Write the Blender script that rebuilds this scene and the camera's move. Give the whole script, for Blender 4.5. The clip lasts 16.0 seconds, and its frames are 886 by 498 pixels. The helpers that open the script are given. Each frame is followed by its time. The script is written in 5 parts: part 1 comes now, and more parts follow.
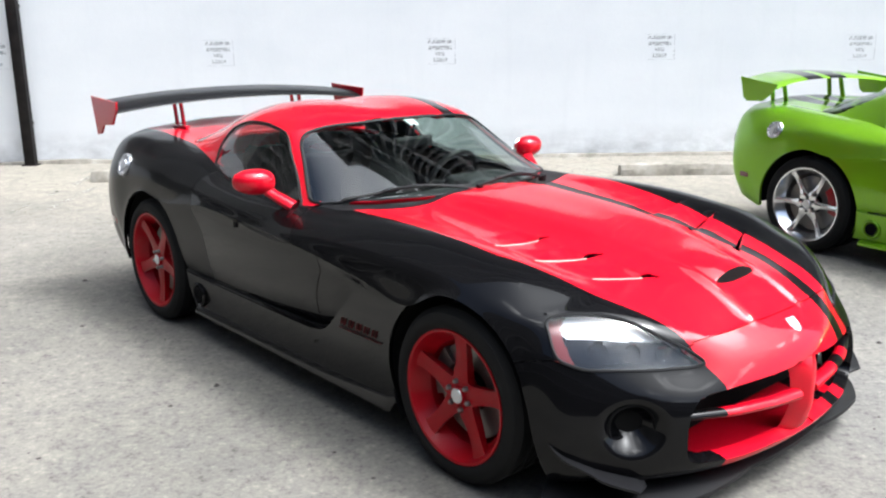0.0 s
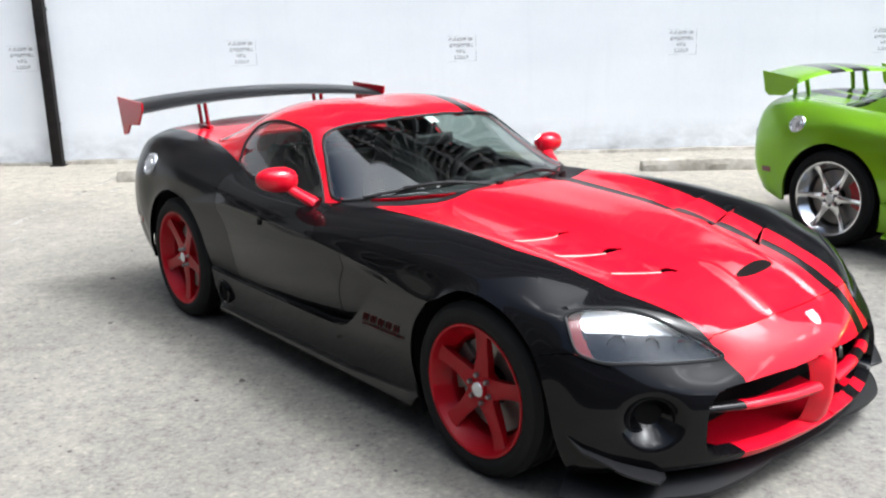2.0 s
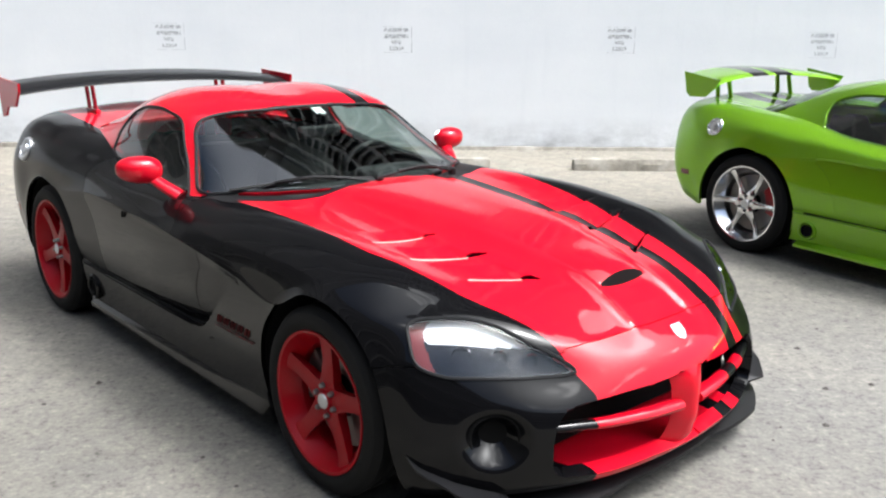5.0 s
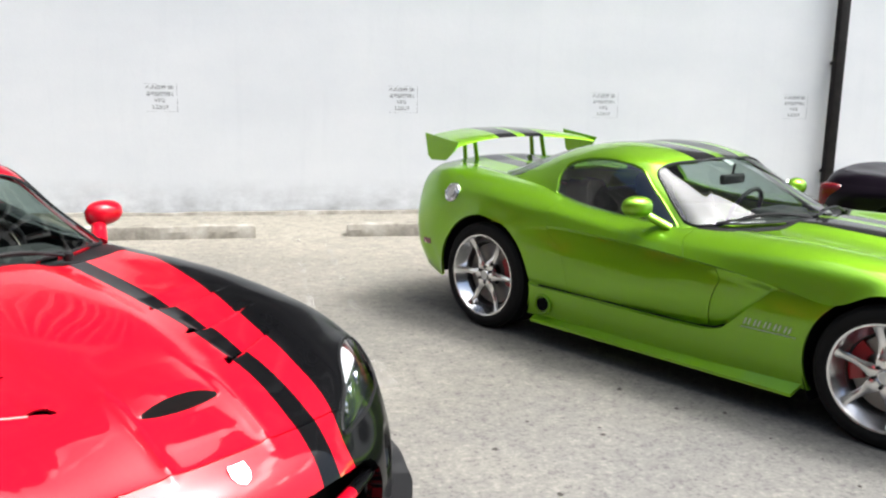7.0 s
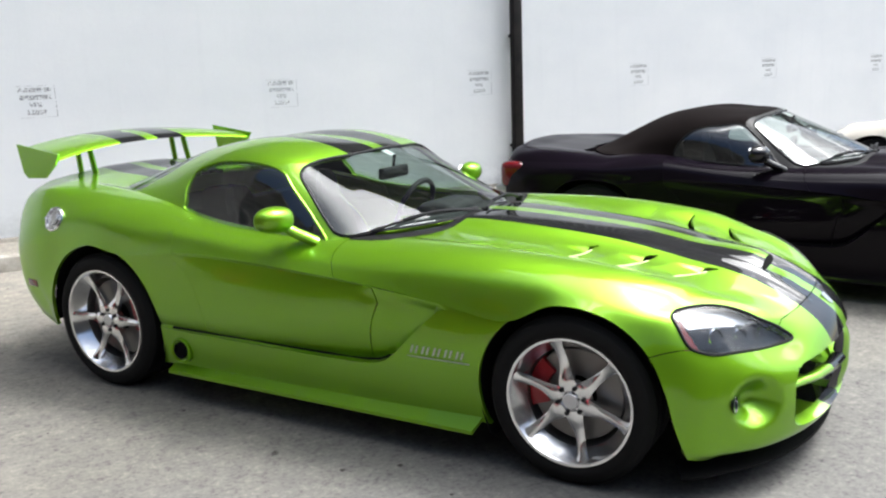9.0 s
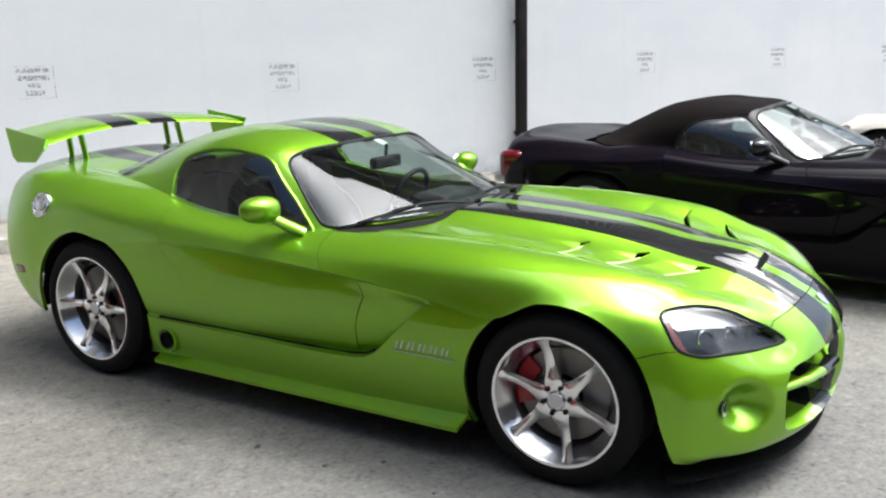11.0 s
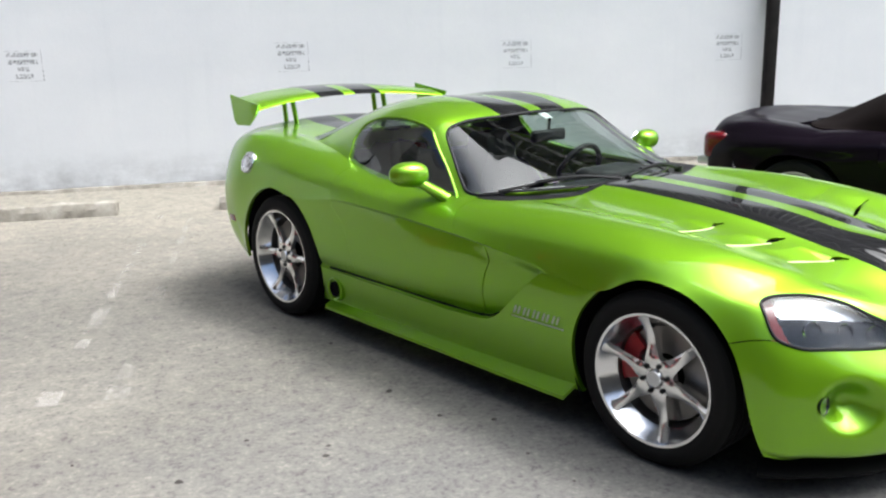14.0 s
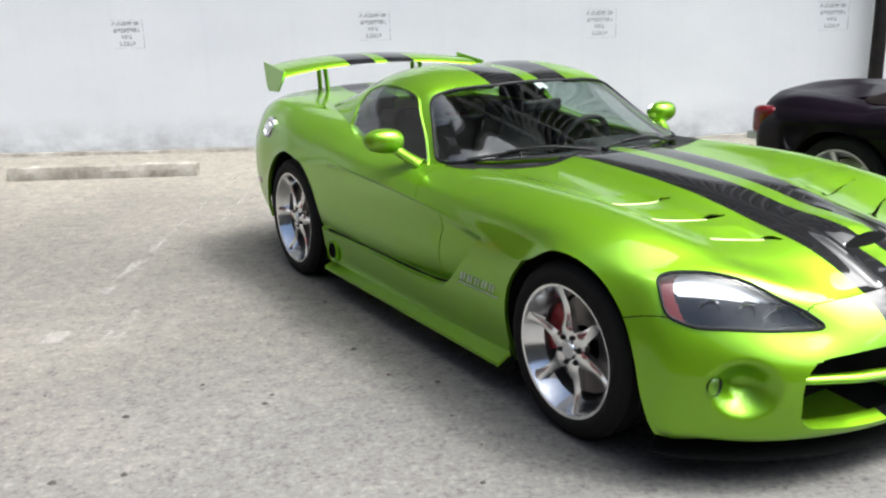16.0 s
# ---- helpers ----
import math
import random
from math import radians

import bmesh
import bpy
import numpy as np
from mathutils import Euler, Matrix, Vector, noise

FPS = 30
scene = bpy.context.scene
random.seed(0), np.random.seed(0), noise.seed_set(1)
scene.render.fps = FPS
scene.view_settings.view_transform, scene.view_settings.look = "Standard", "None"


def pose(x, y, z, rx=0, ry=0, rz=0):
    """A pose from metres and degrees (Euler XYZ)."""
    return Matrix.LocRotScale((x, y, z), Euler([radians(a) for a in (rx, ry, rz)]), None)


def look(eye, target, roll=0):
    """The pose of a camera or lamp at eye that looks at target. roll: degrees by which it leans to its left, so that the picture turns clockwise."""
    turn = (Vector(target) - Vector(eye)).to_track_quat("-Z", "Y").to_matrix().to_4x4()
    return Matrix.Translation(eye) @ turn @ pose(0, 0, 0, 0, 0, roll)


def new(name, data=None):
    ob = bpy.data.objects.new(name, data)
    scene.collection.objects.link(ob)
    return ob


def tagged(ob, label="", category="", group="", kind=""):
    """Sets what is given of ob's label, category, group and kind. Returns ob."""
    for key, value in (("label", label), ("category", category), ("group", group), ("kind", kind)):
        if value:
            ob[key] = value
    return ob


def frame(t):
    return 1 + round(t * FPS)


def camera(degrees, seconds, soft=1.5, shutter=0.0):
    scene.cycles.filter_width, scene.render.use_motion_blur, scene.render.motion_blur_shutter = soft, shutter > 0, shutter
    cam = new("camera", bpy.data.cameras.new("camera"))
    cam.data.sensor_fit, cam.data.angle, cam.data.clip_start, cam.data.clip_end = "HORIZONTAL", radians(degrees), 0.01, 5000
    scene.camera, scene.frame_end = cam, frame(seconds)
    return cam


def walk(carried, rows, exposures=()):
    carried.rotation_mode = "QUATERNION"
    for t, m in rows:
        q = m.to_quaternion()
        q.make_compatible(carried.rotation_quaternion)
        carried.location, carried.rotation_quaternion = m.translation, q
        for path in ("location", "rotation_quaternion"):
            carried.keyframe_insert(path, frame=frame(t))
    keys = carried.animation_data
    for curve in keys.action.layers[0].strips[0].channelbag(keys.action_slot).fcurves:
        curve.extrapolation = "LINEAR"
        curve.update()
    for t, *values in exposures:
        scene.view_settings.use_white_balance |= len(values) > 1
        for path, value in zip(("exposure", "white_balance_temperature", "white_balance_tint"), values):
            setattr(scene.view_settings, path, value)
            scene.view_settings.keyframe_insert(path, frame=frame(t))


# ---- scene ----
# ---- camera ----
cam = camera(53.8, 16.0, soft=2.2)


def view(x, y, z, tilt, yaw, roll):
    """A hand-held camera: place, tilt from straight down, heading and lean."""
    return pose(x, y, z, tilt, 0, yaw) @ pose(0, 0, 0, 0, 0, roll)


walk(cam, [
    (0, view(-1.607, -11.089, 1.579, 75.98, -1.64, -0.56)),
    (0.5, view(-1.605, -11.107, 1.579, 76.06, -1.11, -0.94)),
    (1, view(-1.6, -11.112, 1.581, 76.37, -0.57, -0.98)),
    (1.5, view(-1.604, -11.128, 1.582, 76.17, -0.81, -1.19)),
    (2, view(-1.599, -11.13, 1.582, 75.84, -0.1, -1.26)),
    (2.5, view(-1.59, -11.106, 1.574, 75.24, 0.87, -1.34)),
    (3, view(-1.58, -11.106, 1.572, 74.38, 0.46, -1.28)),
    (5.5, view(-0.981, -10.799, 1.557, 76.33, -3.35, 0.48)),
    (6, view(-0.685, -10.654, 1.559, 78.56, -3.91, -1.35)),
    (6.5, view(-0.403, -10.565, 1.572, 77.87, -6.30, -0.08)),
    (7, view(-0.235, -10.361, 1.563, 79.23, -12.04, 1.20)),
    (7.5, view(-0.078, -10.135, 1.563, 79.84, -14.76, -0.83)),
    (8, view(0.160, -10.000, 1.573, 80.86, -19.01, -0.34)),
    (8.5, view(0.398, -9.8, 1.54, 78.39, -23.74, 0.08)),
    (9, view(0.559, -9.588, 1.542, 78.32, -29.59, -2.05)),
    (11.5, view(0.674, -9.561, 1.566, 77.15, -28.97, -1.21)),
    (12, view(0.691, -9.571, 1.545, 77.12, -26.8, -2.16)),
    (12.5, view(0.746, -9.692, 1.544, 75.45, -21.92, 1.35)),
    (13, view(0.897, -9.785, 1.543, 74.07, -17.33, -1.52)),
    (13.5, view(0.991, -9.841, 1.532, 76.84, -14.79, -1.54)),
    (14, view(1.154, -9.907, 1.532, 76.39, -11.01, -1.26)),
    (14.5, view(1.321, -10.062, 1.54, 74.2, -4.68, -0.62)),
    (15, view(1.512, -10.135, 1.531, 74.49, -3.22, -1.55)),
    (15.5, view(1.698, -10.109, 1.519, 73.94, -2.77, 2.19)),
    (16, view(1.943, -10.087, 1.512, 74.72, -1.23, -1.34)),
], exposures=[(0.0, 1.04, 6280, 10), (3.2, 1.04, 6280, 10), (5.5, 0.92, 6500, 10), (7.0, 0.92, 6650, 10), (8.0, 0.86, 6650, 10), (9.0, 0.78, 6450, 10), (11.5, 0.74, 6450, 10), (16.0, 0.78, 6500, 10)])

# ---- world and sun ----
SUN = Vector((0.555, -0.06, 1.0)).normalized()
world = bpy.data.worlds.new("sky")
scene.world = world
world.use_nodes = True
wn, wl = world.node_tree.nodes, world.node_tree.links
sky = wn.new("ShaderNodeTexSky")
sky.sky_type = "NISHITA"
sky.sun_disc = False
sky.sun_elevation = math.asin(SUN.z)
sky.sun_rotation = math.atan2(SUN.x, SUN.y)
sky.dust_density = 0.4
# broken white cloud over the blue
wtc = wn.new("ShaderNodeTexCoord")
wmap = wn.new("ShaderNodeMapping")
wmap.inputs["Scale"].default_value = (1.0, 1.0, 2.2)
wnoise = wn.new("ShaderNodeTexNoise")
wnoise.inputs["Scale"].default_value = 2.3
wnoise.inputs["Detail"].default_value = 3.0
wramp = wn.new("ShaderNodeValToRGB")
wramp.color_ramp.elements[0].position, wramp.color_ramp.elements[1].position = 0.44, 0.60
wmix = wn.new("ShaderNodeMix")
wmix.data_type = "RGBA"
wcore = wn.new("ShaderNodeTexNoise")
wcore.inputs["Scale"].default_value = 3.4
wcore.inputs["Detail"].default_value = 3.0
wlit = wn.new("ShaderNodeValToRGB")
wlit.color_ramp.elements[0].position, wlit.color_ramp.elements[1].position = 0.53, 0.63
wlit.color_ramp.elements[0].color = (0.062, 0.070, 0.084, 1)
wgain = wn.new("ShaderNodeVectorMath")
wgain.operation = "SCALE"
wgain.inputs["Scale"].default_value = 64.0
wl.new(wmap.outputs["Vector"], wcore.inputs["Vector"])
wl.new(wcore.outputs["Fac"], wlit.inputs["Fac"])
wl.new(wlit.outputs["Color"], wgain.inputs[0])
wl.new(wgain.outputs[0], wmix.inputs["B"])
wl.new(wtc.outputs["Generated"], wmap.inputs["Vector"])
wl.new(wmap.outputs["Vector"], wnoise.inputs["Vector"])
wcover = wn.new("ShaderNodeMath")
wcover.operation = "MULTIPLY_ADD"
wcover.inputs[1].default_value = 2.0
wl.new(wnoise.outputs["Fac"], wcover.inputs[2])
wl.new(wcover.outputs[0], wramp.inputs["Fac"])
wl.new(wramp.outputs["Color"], wmix.inputs["Factor"])
wl.new(sky.outputs["Color"], wmix.inputs["A"])
# hazy glow of the veiled sun
wdot = wn.new("ShaderNodeVectorMath")
wdot.operation = "DOT_PRODUCT"
wdot.inputs[1].default_value = SUN
wl.new(wtc.outputs["Generated"], wdot.inputs[0])
wlean = wn.new("ShaderNodeMath")
wlean.operation = "SUBTRACT"
wlean.inputs[1].default_value = 0.77
wl.new(wdot.outputs["Value"], wlean.inputs[0])
wl.new(wlean.outputs[0], wcover.inputs[0])
wpow = wn.new("ShaderNodeMath")
wpow.operation = "POWER"
wpow.use_clamp = True
wpow.inputs[1].default_value = 20.0
wl.new(wdot.outputs["Value"], wpow.inputs[0])
wglow = wn.new("ShaderNodeVectorMath")
wglow.operation = "SCALE"
wglow.inputs[0].default_value = (78.0, 78.0, 77.2)
wcoreglow = wn.new("ShaderNodeMath")
wcoreglow.operation = "POWER"
wcoreglow.use_clamp = True
wcoreglow.inputs[1].default_value = 80.0
wl.new(wdot.outputs["Value"], wcoreglow.inputs[0])
wboth = wn.new("ShaderNodeMath")
wboth.operation = "MULTIPLY_ADD"
wboth.inputs[1].default_value = 2.5
wl.new(wcoreglow.outputs[0], wboth.inputs[0])
wl.new(wpow.outputs[0], wboth.inputs[2])
wveil = wn.new("ShaderNodeMath")
wveil.operation = "POWER"
wveil.use_clamp = True
wveil.inputs[1].default_value = 5.0
wl.new(wdot.outputs["Value"], wveil.inputs[0])
wall_ = wn.new("ShaderNodeMath")
wall_.operation = "MULTIPLY_ADD"
wall_.inputs[1].default_value = 0.36
wl.new(wveil.outputs[0], wall_.inputs[0])
wl.new(wboth.outputs[0], wall_.inputs[2])
wl.new(wall_.outputs[0], wglow.inputs["Scale"])
wsum = wn.new("ShaderNodeVectorMath")
wsum.operation = "ADD"
wl.new(wmix.outputs["Result"], wsum.inputs[0])
wl.new(wglow.outputs[0], wsum.inputs[1])
wl.new(wsum.outputs[0], wn["Background"].inputs["Color"])
wn["Background"].inputs["Strength"].default_value = 0.088

sun_data = bpy.data.lights.new("sun", "SUN")
sun_data.energy, sun_data.angle, sun_data.color = 1.2, radians(9), (1.0, 0.98, 0.95)
sun = new("sun", sun_data)
sun.matrix_world = look(SUN * 40, (0, 0, 0))

# ---- materials ----
def mat(name, color, rough=0.5, metal=0.0, coat=0.0, spec=0.5):
    m = bpy.data.materials.new(name)
    m.use_nodes = True
    b = m.node_tree.nodes["Principled BSDF"]
    b.inputs["Base Color"].default_value = (*color, 1)
    b.inputs["Roughness"].default_value = rough
    b.inputs["Metallic"].default_value = metal
    b.inputs["Coat Weight"].default_value = coat
    b.inputs["Coat Roughness"].default_value = 0.03
    b.inputs["Specular IOR Level"].default_value = spec
    return m


class Net:
    """Short hand for wiring a material's nodes."""

    def __init__(self, m):
        self.n, self.l = m.node_tree.nodes, m.node_tree.links
        self.bsdf = self.n["Principled BSDF"]

    def coords(self, scale=(1, 1, 1)):
        tc, mp = self.n.new("ShaderNodeTexCoord"), self.n.new("ShaderNodeMapping")
        mp.inputs["Scale"].default_value = scale
        self.l.new(tc.outputs["Object"], mp.inputs["Vector"])
        return mp.outputs["Vector"]

    def noise(self, vec, scale, detail=5.0, rough=0.55, distort=0.0):
        t = self.n.new("ShaderNodeTexNoise")
        t.inputs["Scale"].default_value, t.inputs["Detail"].default_value = scale, detail
        t.inputs["Roughness"].default_value, t.inputs["Distortion"].default_value = rough, distort
        self.l.new(vec, t.inputs["Vector"])
        return t.outputs["Fac"]

    def ramp(self, fac, stops):
        r = self.n.new("ShaderNodeValToRGB")
        e = r.color_ramp.elements
        while len(e) < len(stops):
            e.new(0.5)
        for k, (p, c) in enumerate(stops):
            e[k].position, e[k].color = p, (*c, 1) if len(c) == 3 else c
        self.l.new(fac, r.inputs["Fac"])
        return r.outputs["Color"]

    def math(self, op, a, b=None, c=None, clamp=False):
        m = self.n.new("ShaderNodeMath")
        m.operation, m.use_clamp = op, clamp
        for k, v in enumerate((a, b, c)):
            if v is None:
                continue
            if isinstance(v, (int, float)):
                m.inputs[k].default_value = v
            else:
                self.l.new(v, m.inputs[k])
        return m.outputs[0]

    def mix(self, fac, a, b, blend="MIX"):
        m = self.n.new("ShaderNodeMix")
        m.data_type, m.blend_type = "RGBA", blend
        for key, v in (("Factor", fac), ("A", a), ("B", b)):
            s = [i for i in m.inputs if i.name == key and (key == "Factor" and i.type == "VALUE" or key != "Factor" and i.type == "RGBA")][0]
            if isinstance(v, (int, float)):
                s.default_value = v
            elif isinstance(v, tuple):
                s.default_value = (*v, 1)
            else:
                self.l.new(v, s)
        return [o for o in m.outputs if o.type == "RGBA"][0]

    def bump(self, height, strength=0.3, dist=0.01):
        b = self.n.new("ShaderNodeBump")
        b.inputs["Strength"].default_value, b.inputs["Distance"].default_value = strength, dist
        self.l.new(height, b.inputs["Height"])
        self.l.new(b.outputs["Normal"], self.bsdf.inputs["Normal"])

    def split(self, vec):
        s = self.n.new("ShaderNodeSeparateXYZ")
        self.l.new(vec, s.inputs[0])
        return s.outputs

    def color(self, c):
        self.l.new(c, self.bsdf.inputs["Base Color"])

    def rough(self, r):
        self.l.new(r, self.bsdf.inputs["Roughness"])


def paint(name, body, stripe=None, kind="", metal=0.0, rough=0.3, coat=0.9):
    """Car paint under clear coat. body, stripe: colours; kind: the stripe layout, in the car's own metres."""
    m = mat(name, body, rough, metal, coat, 0.02)
    k = Net(m)
    v = k.coords()
    x, y, z = k.split(v)
    col = k.mix(k.noise(v, 900, 2), tuple(c * 0.92 for c in body), tuple(min(1, c * 1.08) for c in body))
    ay = k.math("ABSOLUTE", y)
    if kind == "twin":
        mask = k.math("MULTIPLY", k.math("GREATER_THAN", ay, 0.045), k.math("LESS_THAN", ay, 0.245))
        mask = k.math("MULTIPLY", mask, k.math("GREATER_THAN", z, 0.20))
        col = k.mix(mask, col, stripe)
        k.l.new(k.math("MULTIPLY", k.math("SUBTRACT", 1.0, mask), metal), k.bsdf.inputs["Metallic"])
    elif kind == "two_tone":
        # red middle, black flanks; one narrow black stripe over the driver's half
        edge = k.math("SUBTRACT", 0.70, k.math("MULTIPLY", k.math("MAXIMUM", k.math("SUBTRACT", x, 1.25), 0.0), 0.265))
        edge = k.math("SUBTRACT", edge, k.math("MULTIPLY", k.math("MAXIMUM", k.math("SUBTRACT", x, 1.6), 0.0), 0.19))
        left = k.math("MINIMUM", k.math("SUBTRACT", 0.824, k.math("MULTIPLY", x, 0.205)), 0.70)
        edge = k.math("MINIMUM", edge, k.math("ADD", left, k.math("LESS_THAN", y, 0.0)))
        edge = k.math("MAXIMUM", edge, 0.42)
        rear = k.math("MULTIPLY", k.math("LESS_THAN", x, -0.9), 0.09)
        edge = k.math("SUBTRACT", edge, rear)
        flank = k.math("GREATER_THAN", ay, edge)
        mid = k.math("SUBTRACT", 0.46, k.math("MULTIPLY", k.math("MAXIMUM", k.math("SUBTRACT", x, 0.4), 0.0), 0.10))
        line = k.math("LESS_THAN", k.math("ABSOLUTE", k.math("SUBTRACT", y, mid)), 0.040)
        mask = k.math("MAXIMUM", flank, line)
        col = k.mix(mask, col, stripe)
        k.l.new(k.math("SUBTRACT", coat, k.math("MULTIPLY", mask, coat - 0.42)), k.bsdf.inputs["Coat Weight"])
    k.color(col)
    return m


GREEN = (0.198, 0.43, 0.014)
RED = (0.47, 0.003, 0.014)
BLACK = (0.0025, 0.0025, 0.003)
green_paint = paint("green_metallic_paint", GREEN, (0.008, 0.008, 0.009), "twin", 0.78, 0.38, 0.9)
green_plain = paint("green_paint_plain", GREEN, None, "", 0.78, 0.38, 0.9)
red_paint = paint("red_and_black_paint", RED, BLACK, "two_tone", coat=0.62)
red_plain = paint("red_paint_plain", RED, coat=0.8)
black_paint = paint("black_paint", BLACK, coat=0.72)
wine_black = paint("wine_black_paint", (0.005, 0.003, 0.006), coat=0.24)
# louvre edge colours, paler than the body to hold a sun glint
louvre_red = mat("red_louvre_glint", (0.62, 0.29, 0.26), 0.3)
louvre_green = mat("green_louvre_glint", (0.62, 0.75, 0.35), 0.3)
gloss_black = mat("gloss_black_plastic", (0.012, 0.012, 0.013), 0.12)
satin_black = mat("satin_black_plastic", (0.007, 0.007, 0.008), 0.5, spec=0.2)
# puts the shade of cavities into the colour; also serves black parts
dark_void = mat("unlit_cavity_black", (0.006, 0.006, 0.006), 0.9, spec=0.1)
chrome = mat("polished_alloy", (0.80, 0.80, 0.81), 0.17, 1.0)
silver = mat("silver_paint", (0.55, 0.56, 0.58), 0.3, 0.8)
red_rim = mat("red_powder_coat", (0.29, 0.002, 0.007), 0.38, 0.0, 0.2, 0.1)
caliper_red = mat("red_caliper_paint", (0.33, 0.006, 0.012), 0.3, 0.0, 0.4)
iron = mat("cast_iron_disc", (0.22, 0.21, 0.20), 0.42, 0.8)
interior = mat("charcoal_interior", (0.020, 0.021, 0.022), 0.75, spec=0.25)
lamp_red = mat("red_lamp_lens", (0.13, 0.002, 0.006), 0.15, 0.0, 0.5)
lamp_amber = mat("amber_marker_lens", (0.17, 0.035, 0.03), 0.15, 0.0, 1.0)
lamp_bowl = mat("reflector_bowl", (0.75, 0.77, 0.80), 0.12, 1.0)
lamp_dark = mat("headlamp_bezel", (0.010, 0.011, 0.014), 0.22, 0.0)
lamp_pale = mat("headlamp_sky_sheen", (0.80, 0.81, 0.83), 0.35, 0.3)
mirror_mat = mat("mirror_glass", (0.9, 0.9, 0.9), 0.02, 1.0)
paper = mat("white_sticker", (0.75, 0.77, 0.78), 0.6)
badge_silver = mat("badge_silver", (0.7, 0.7, 0.72), 0.2, 0.9)
red_letter = mat("dull_red_lettering", (0.09, 0.005, 0.006), 0.5)
green_letter = mat("silver_lettering", (0.72, 0.76, 0.66), 0.4, 0.3)

rubber = mat("tyre_rubber", (0.009, 0.009, 0.009), 0.75, spec=0.15)
k = Net(rubber)
k.bump(k.noise(k.coords(), 60, 4), 0.15, 0.002)

canvas = mat("dark_canvas", (0.005, 0.003, 0.003), 0.9, spec=0.06)
k = Net(canvas)
k.bump(k.noise(k.coords((1, 1, 1)), 300, 2), 0.3, 0.001)

carbon = mat("carbon_fibre", (0.008, 0.008, 0.009), 0.35, 0.0, 0.3, 0.1)


def glass(name, tint, ior=1.55):
    m = bpy.data.materials.new(name)
    m.use_nodes = True
    n, l = m.node_tree.nodes, m.node_tree.links
    n.remove(n["Principled BSDF"])
    t, g, f, p, q, x = (n.new("ShaderNode" + s) for s in ("BsdfTransparent", "BsdfGlossy", "LayerWeight", "Math", "Math", "MixShader"))
    t.inputs["Color"].default_value = (*tint, 1)
    g.inputs["Roughness"].default_value = 0.01
    # mirror share, alike from inside and outside
    face_on = ((ior - 1) / (ior + 1)) ** 2
    f.inputs["Blend"].default_value = 0.5
    p.operation, q.operation = "POWER", "MULTIPLY_ADD"
    p.inputs[1].default_value = 5.0
    q.inputs[1].default_value, q.inputs[2].default_value = 1 - face_on, face_on
    l.new(f.outputs["Facing"], p.inputs[0])
    l.new(p.outputs[0], q.inputs[0])
    l.new(q.outputs[0], x.inputs[0])
    l.new(t.outputs[0], x.inputs[1])
    l.new(g.outputs[0], x.inputs[2])
    l.new(x.outputs[0], n["Material Output"].inputs["Surface"])
    return m


tinted_glass = glass("tinted_glass", (0.58, 0.66, 0.63), 2.2)
screen_glass = glass("windscreen_glass", (0.74, 0.83, 0.79), 2.0)
lamp_glass = glass("clear_lamp_cover", (0.86, 0.88, 0.90))

# rendered, whitewashed wall: faint courses, stains and grime along its foot
wall_mat = mat("whitewashed_render", (0.8, 0.82, 0.84), 0.85, spec=0.25)
k = Net(wall_mat)
v = k.coords()
wz = k.split(v)[2]
big = k.noise(k.coords((0.5, 1, 0.9)), 1.3, 6)
fine = k.noise(v, 22, 6)
col = k.ramp(big, [(0.3, (0.74, 0.765, 0.79)), (0.7, (0.82, 0.835, 0.85))])
col = k.mix(k.math("MULTIPLY", fine, 0.12), col, (0.6, 0.62, 0.64))
drip = k.noise(k.coords((3.0, 1, 0.25)), 2.0, 5)
foot = k.math("SUBTRACT", 1.0, k.math("MULTIPLY", wz, 2.3), clamp=True)
grime = k.math("MULTIPLY", foot, k.math("SUBTRACT", k.math("MULTIPLY", k.noise(k.coords((1.0, 1, 1.6)), 2.6, 7, 0.65), 2.6), 0.95, clamp=True), clamp=True)
col = k.mix(k.math("MULTIPLY", grime, 1.0), col, (0.30, 0.31, 0.32))
col = k.mix(k.math("MULTIPLY", k.math("SUBTRACT", drip, 0.55, clamp=True), 0.7), col, (0.62, 0.65, 0.68))
k.color(col)
k.bump(k.math("ADD", k.noise(v, 45, 6), k.math("MULTIPLY", k.noise(v, 6, 3), 1.5)), 0.25, 0.006)

# worn asphalt: fine aggregate, pale dusty patches and tyre-dark ones, paler towards the wall
ground_mat = mat("weathered_asphalt", (0.3, 0.29, 0.28), 0.9, spec=0.25)
k = Net(ground_mat)
v = k.coords()
gx, gy = k.split(v)[:2]
patch = k.noise(v, 0.55, 6, 0.6, 0.4)
mid = k.noise(v, 5.0, 6, 0.65)
grit = k.math("ADD", k.math("MULTIPLY", k.noise(v, 40, 3, 0.75), 0.56), k.math("MULTIPLY", k.noise(v, 13, 4, 0.7), 0.44))
col = k.ramp(patch, [(0.3, (0.115, 0.110, 0.099)), (0.52, (0.162, 0.153, 0.136)), (0.75, (0.222, 0.209, 0.184))])
edge = k.math("ADD", gy, k.math("MULTIPLY", k.math("SUBTRACT", k.noise(v, 0.9, 5), 0.5), 3.0))
dust = k.math("MULTIPLY", k.math("ADD", edge, 4.6), 0.32, clamp=True)
col = k.mix(k.math("MULTIPLY", dust, 0.75), col, (0.31, 0.281, 0.236))
col = k.mix(k.math("MULTIPLY", k.math("SUBTRACT", mid, 0.42, clamp=True), 1.6), col, (0.125, 0.12, 0.115))
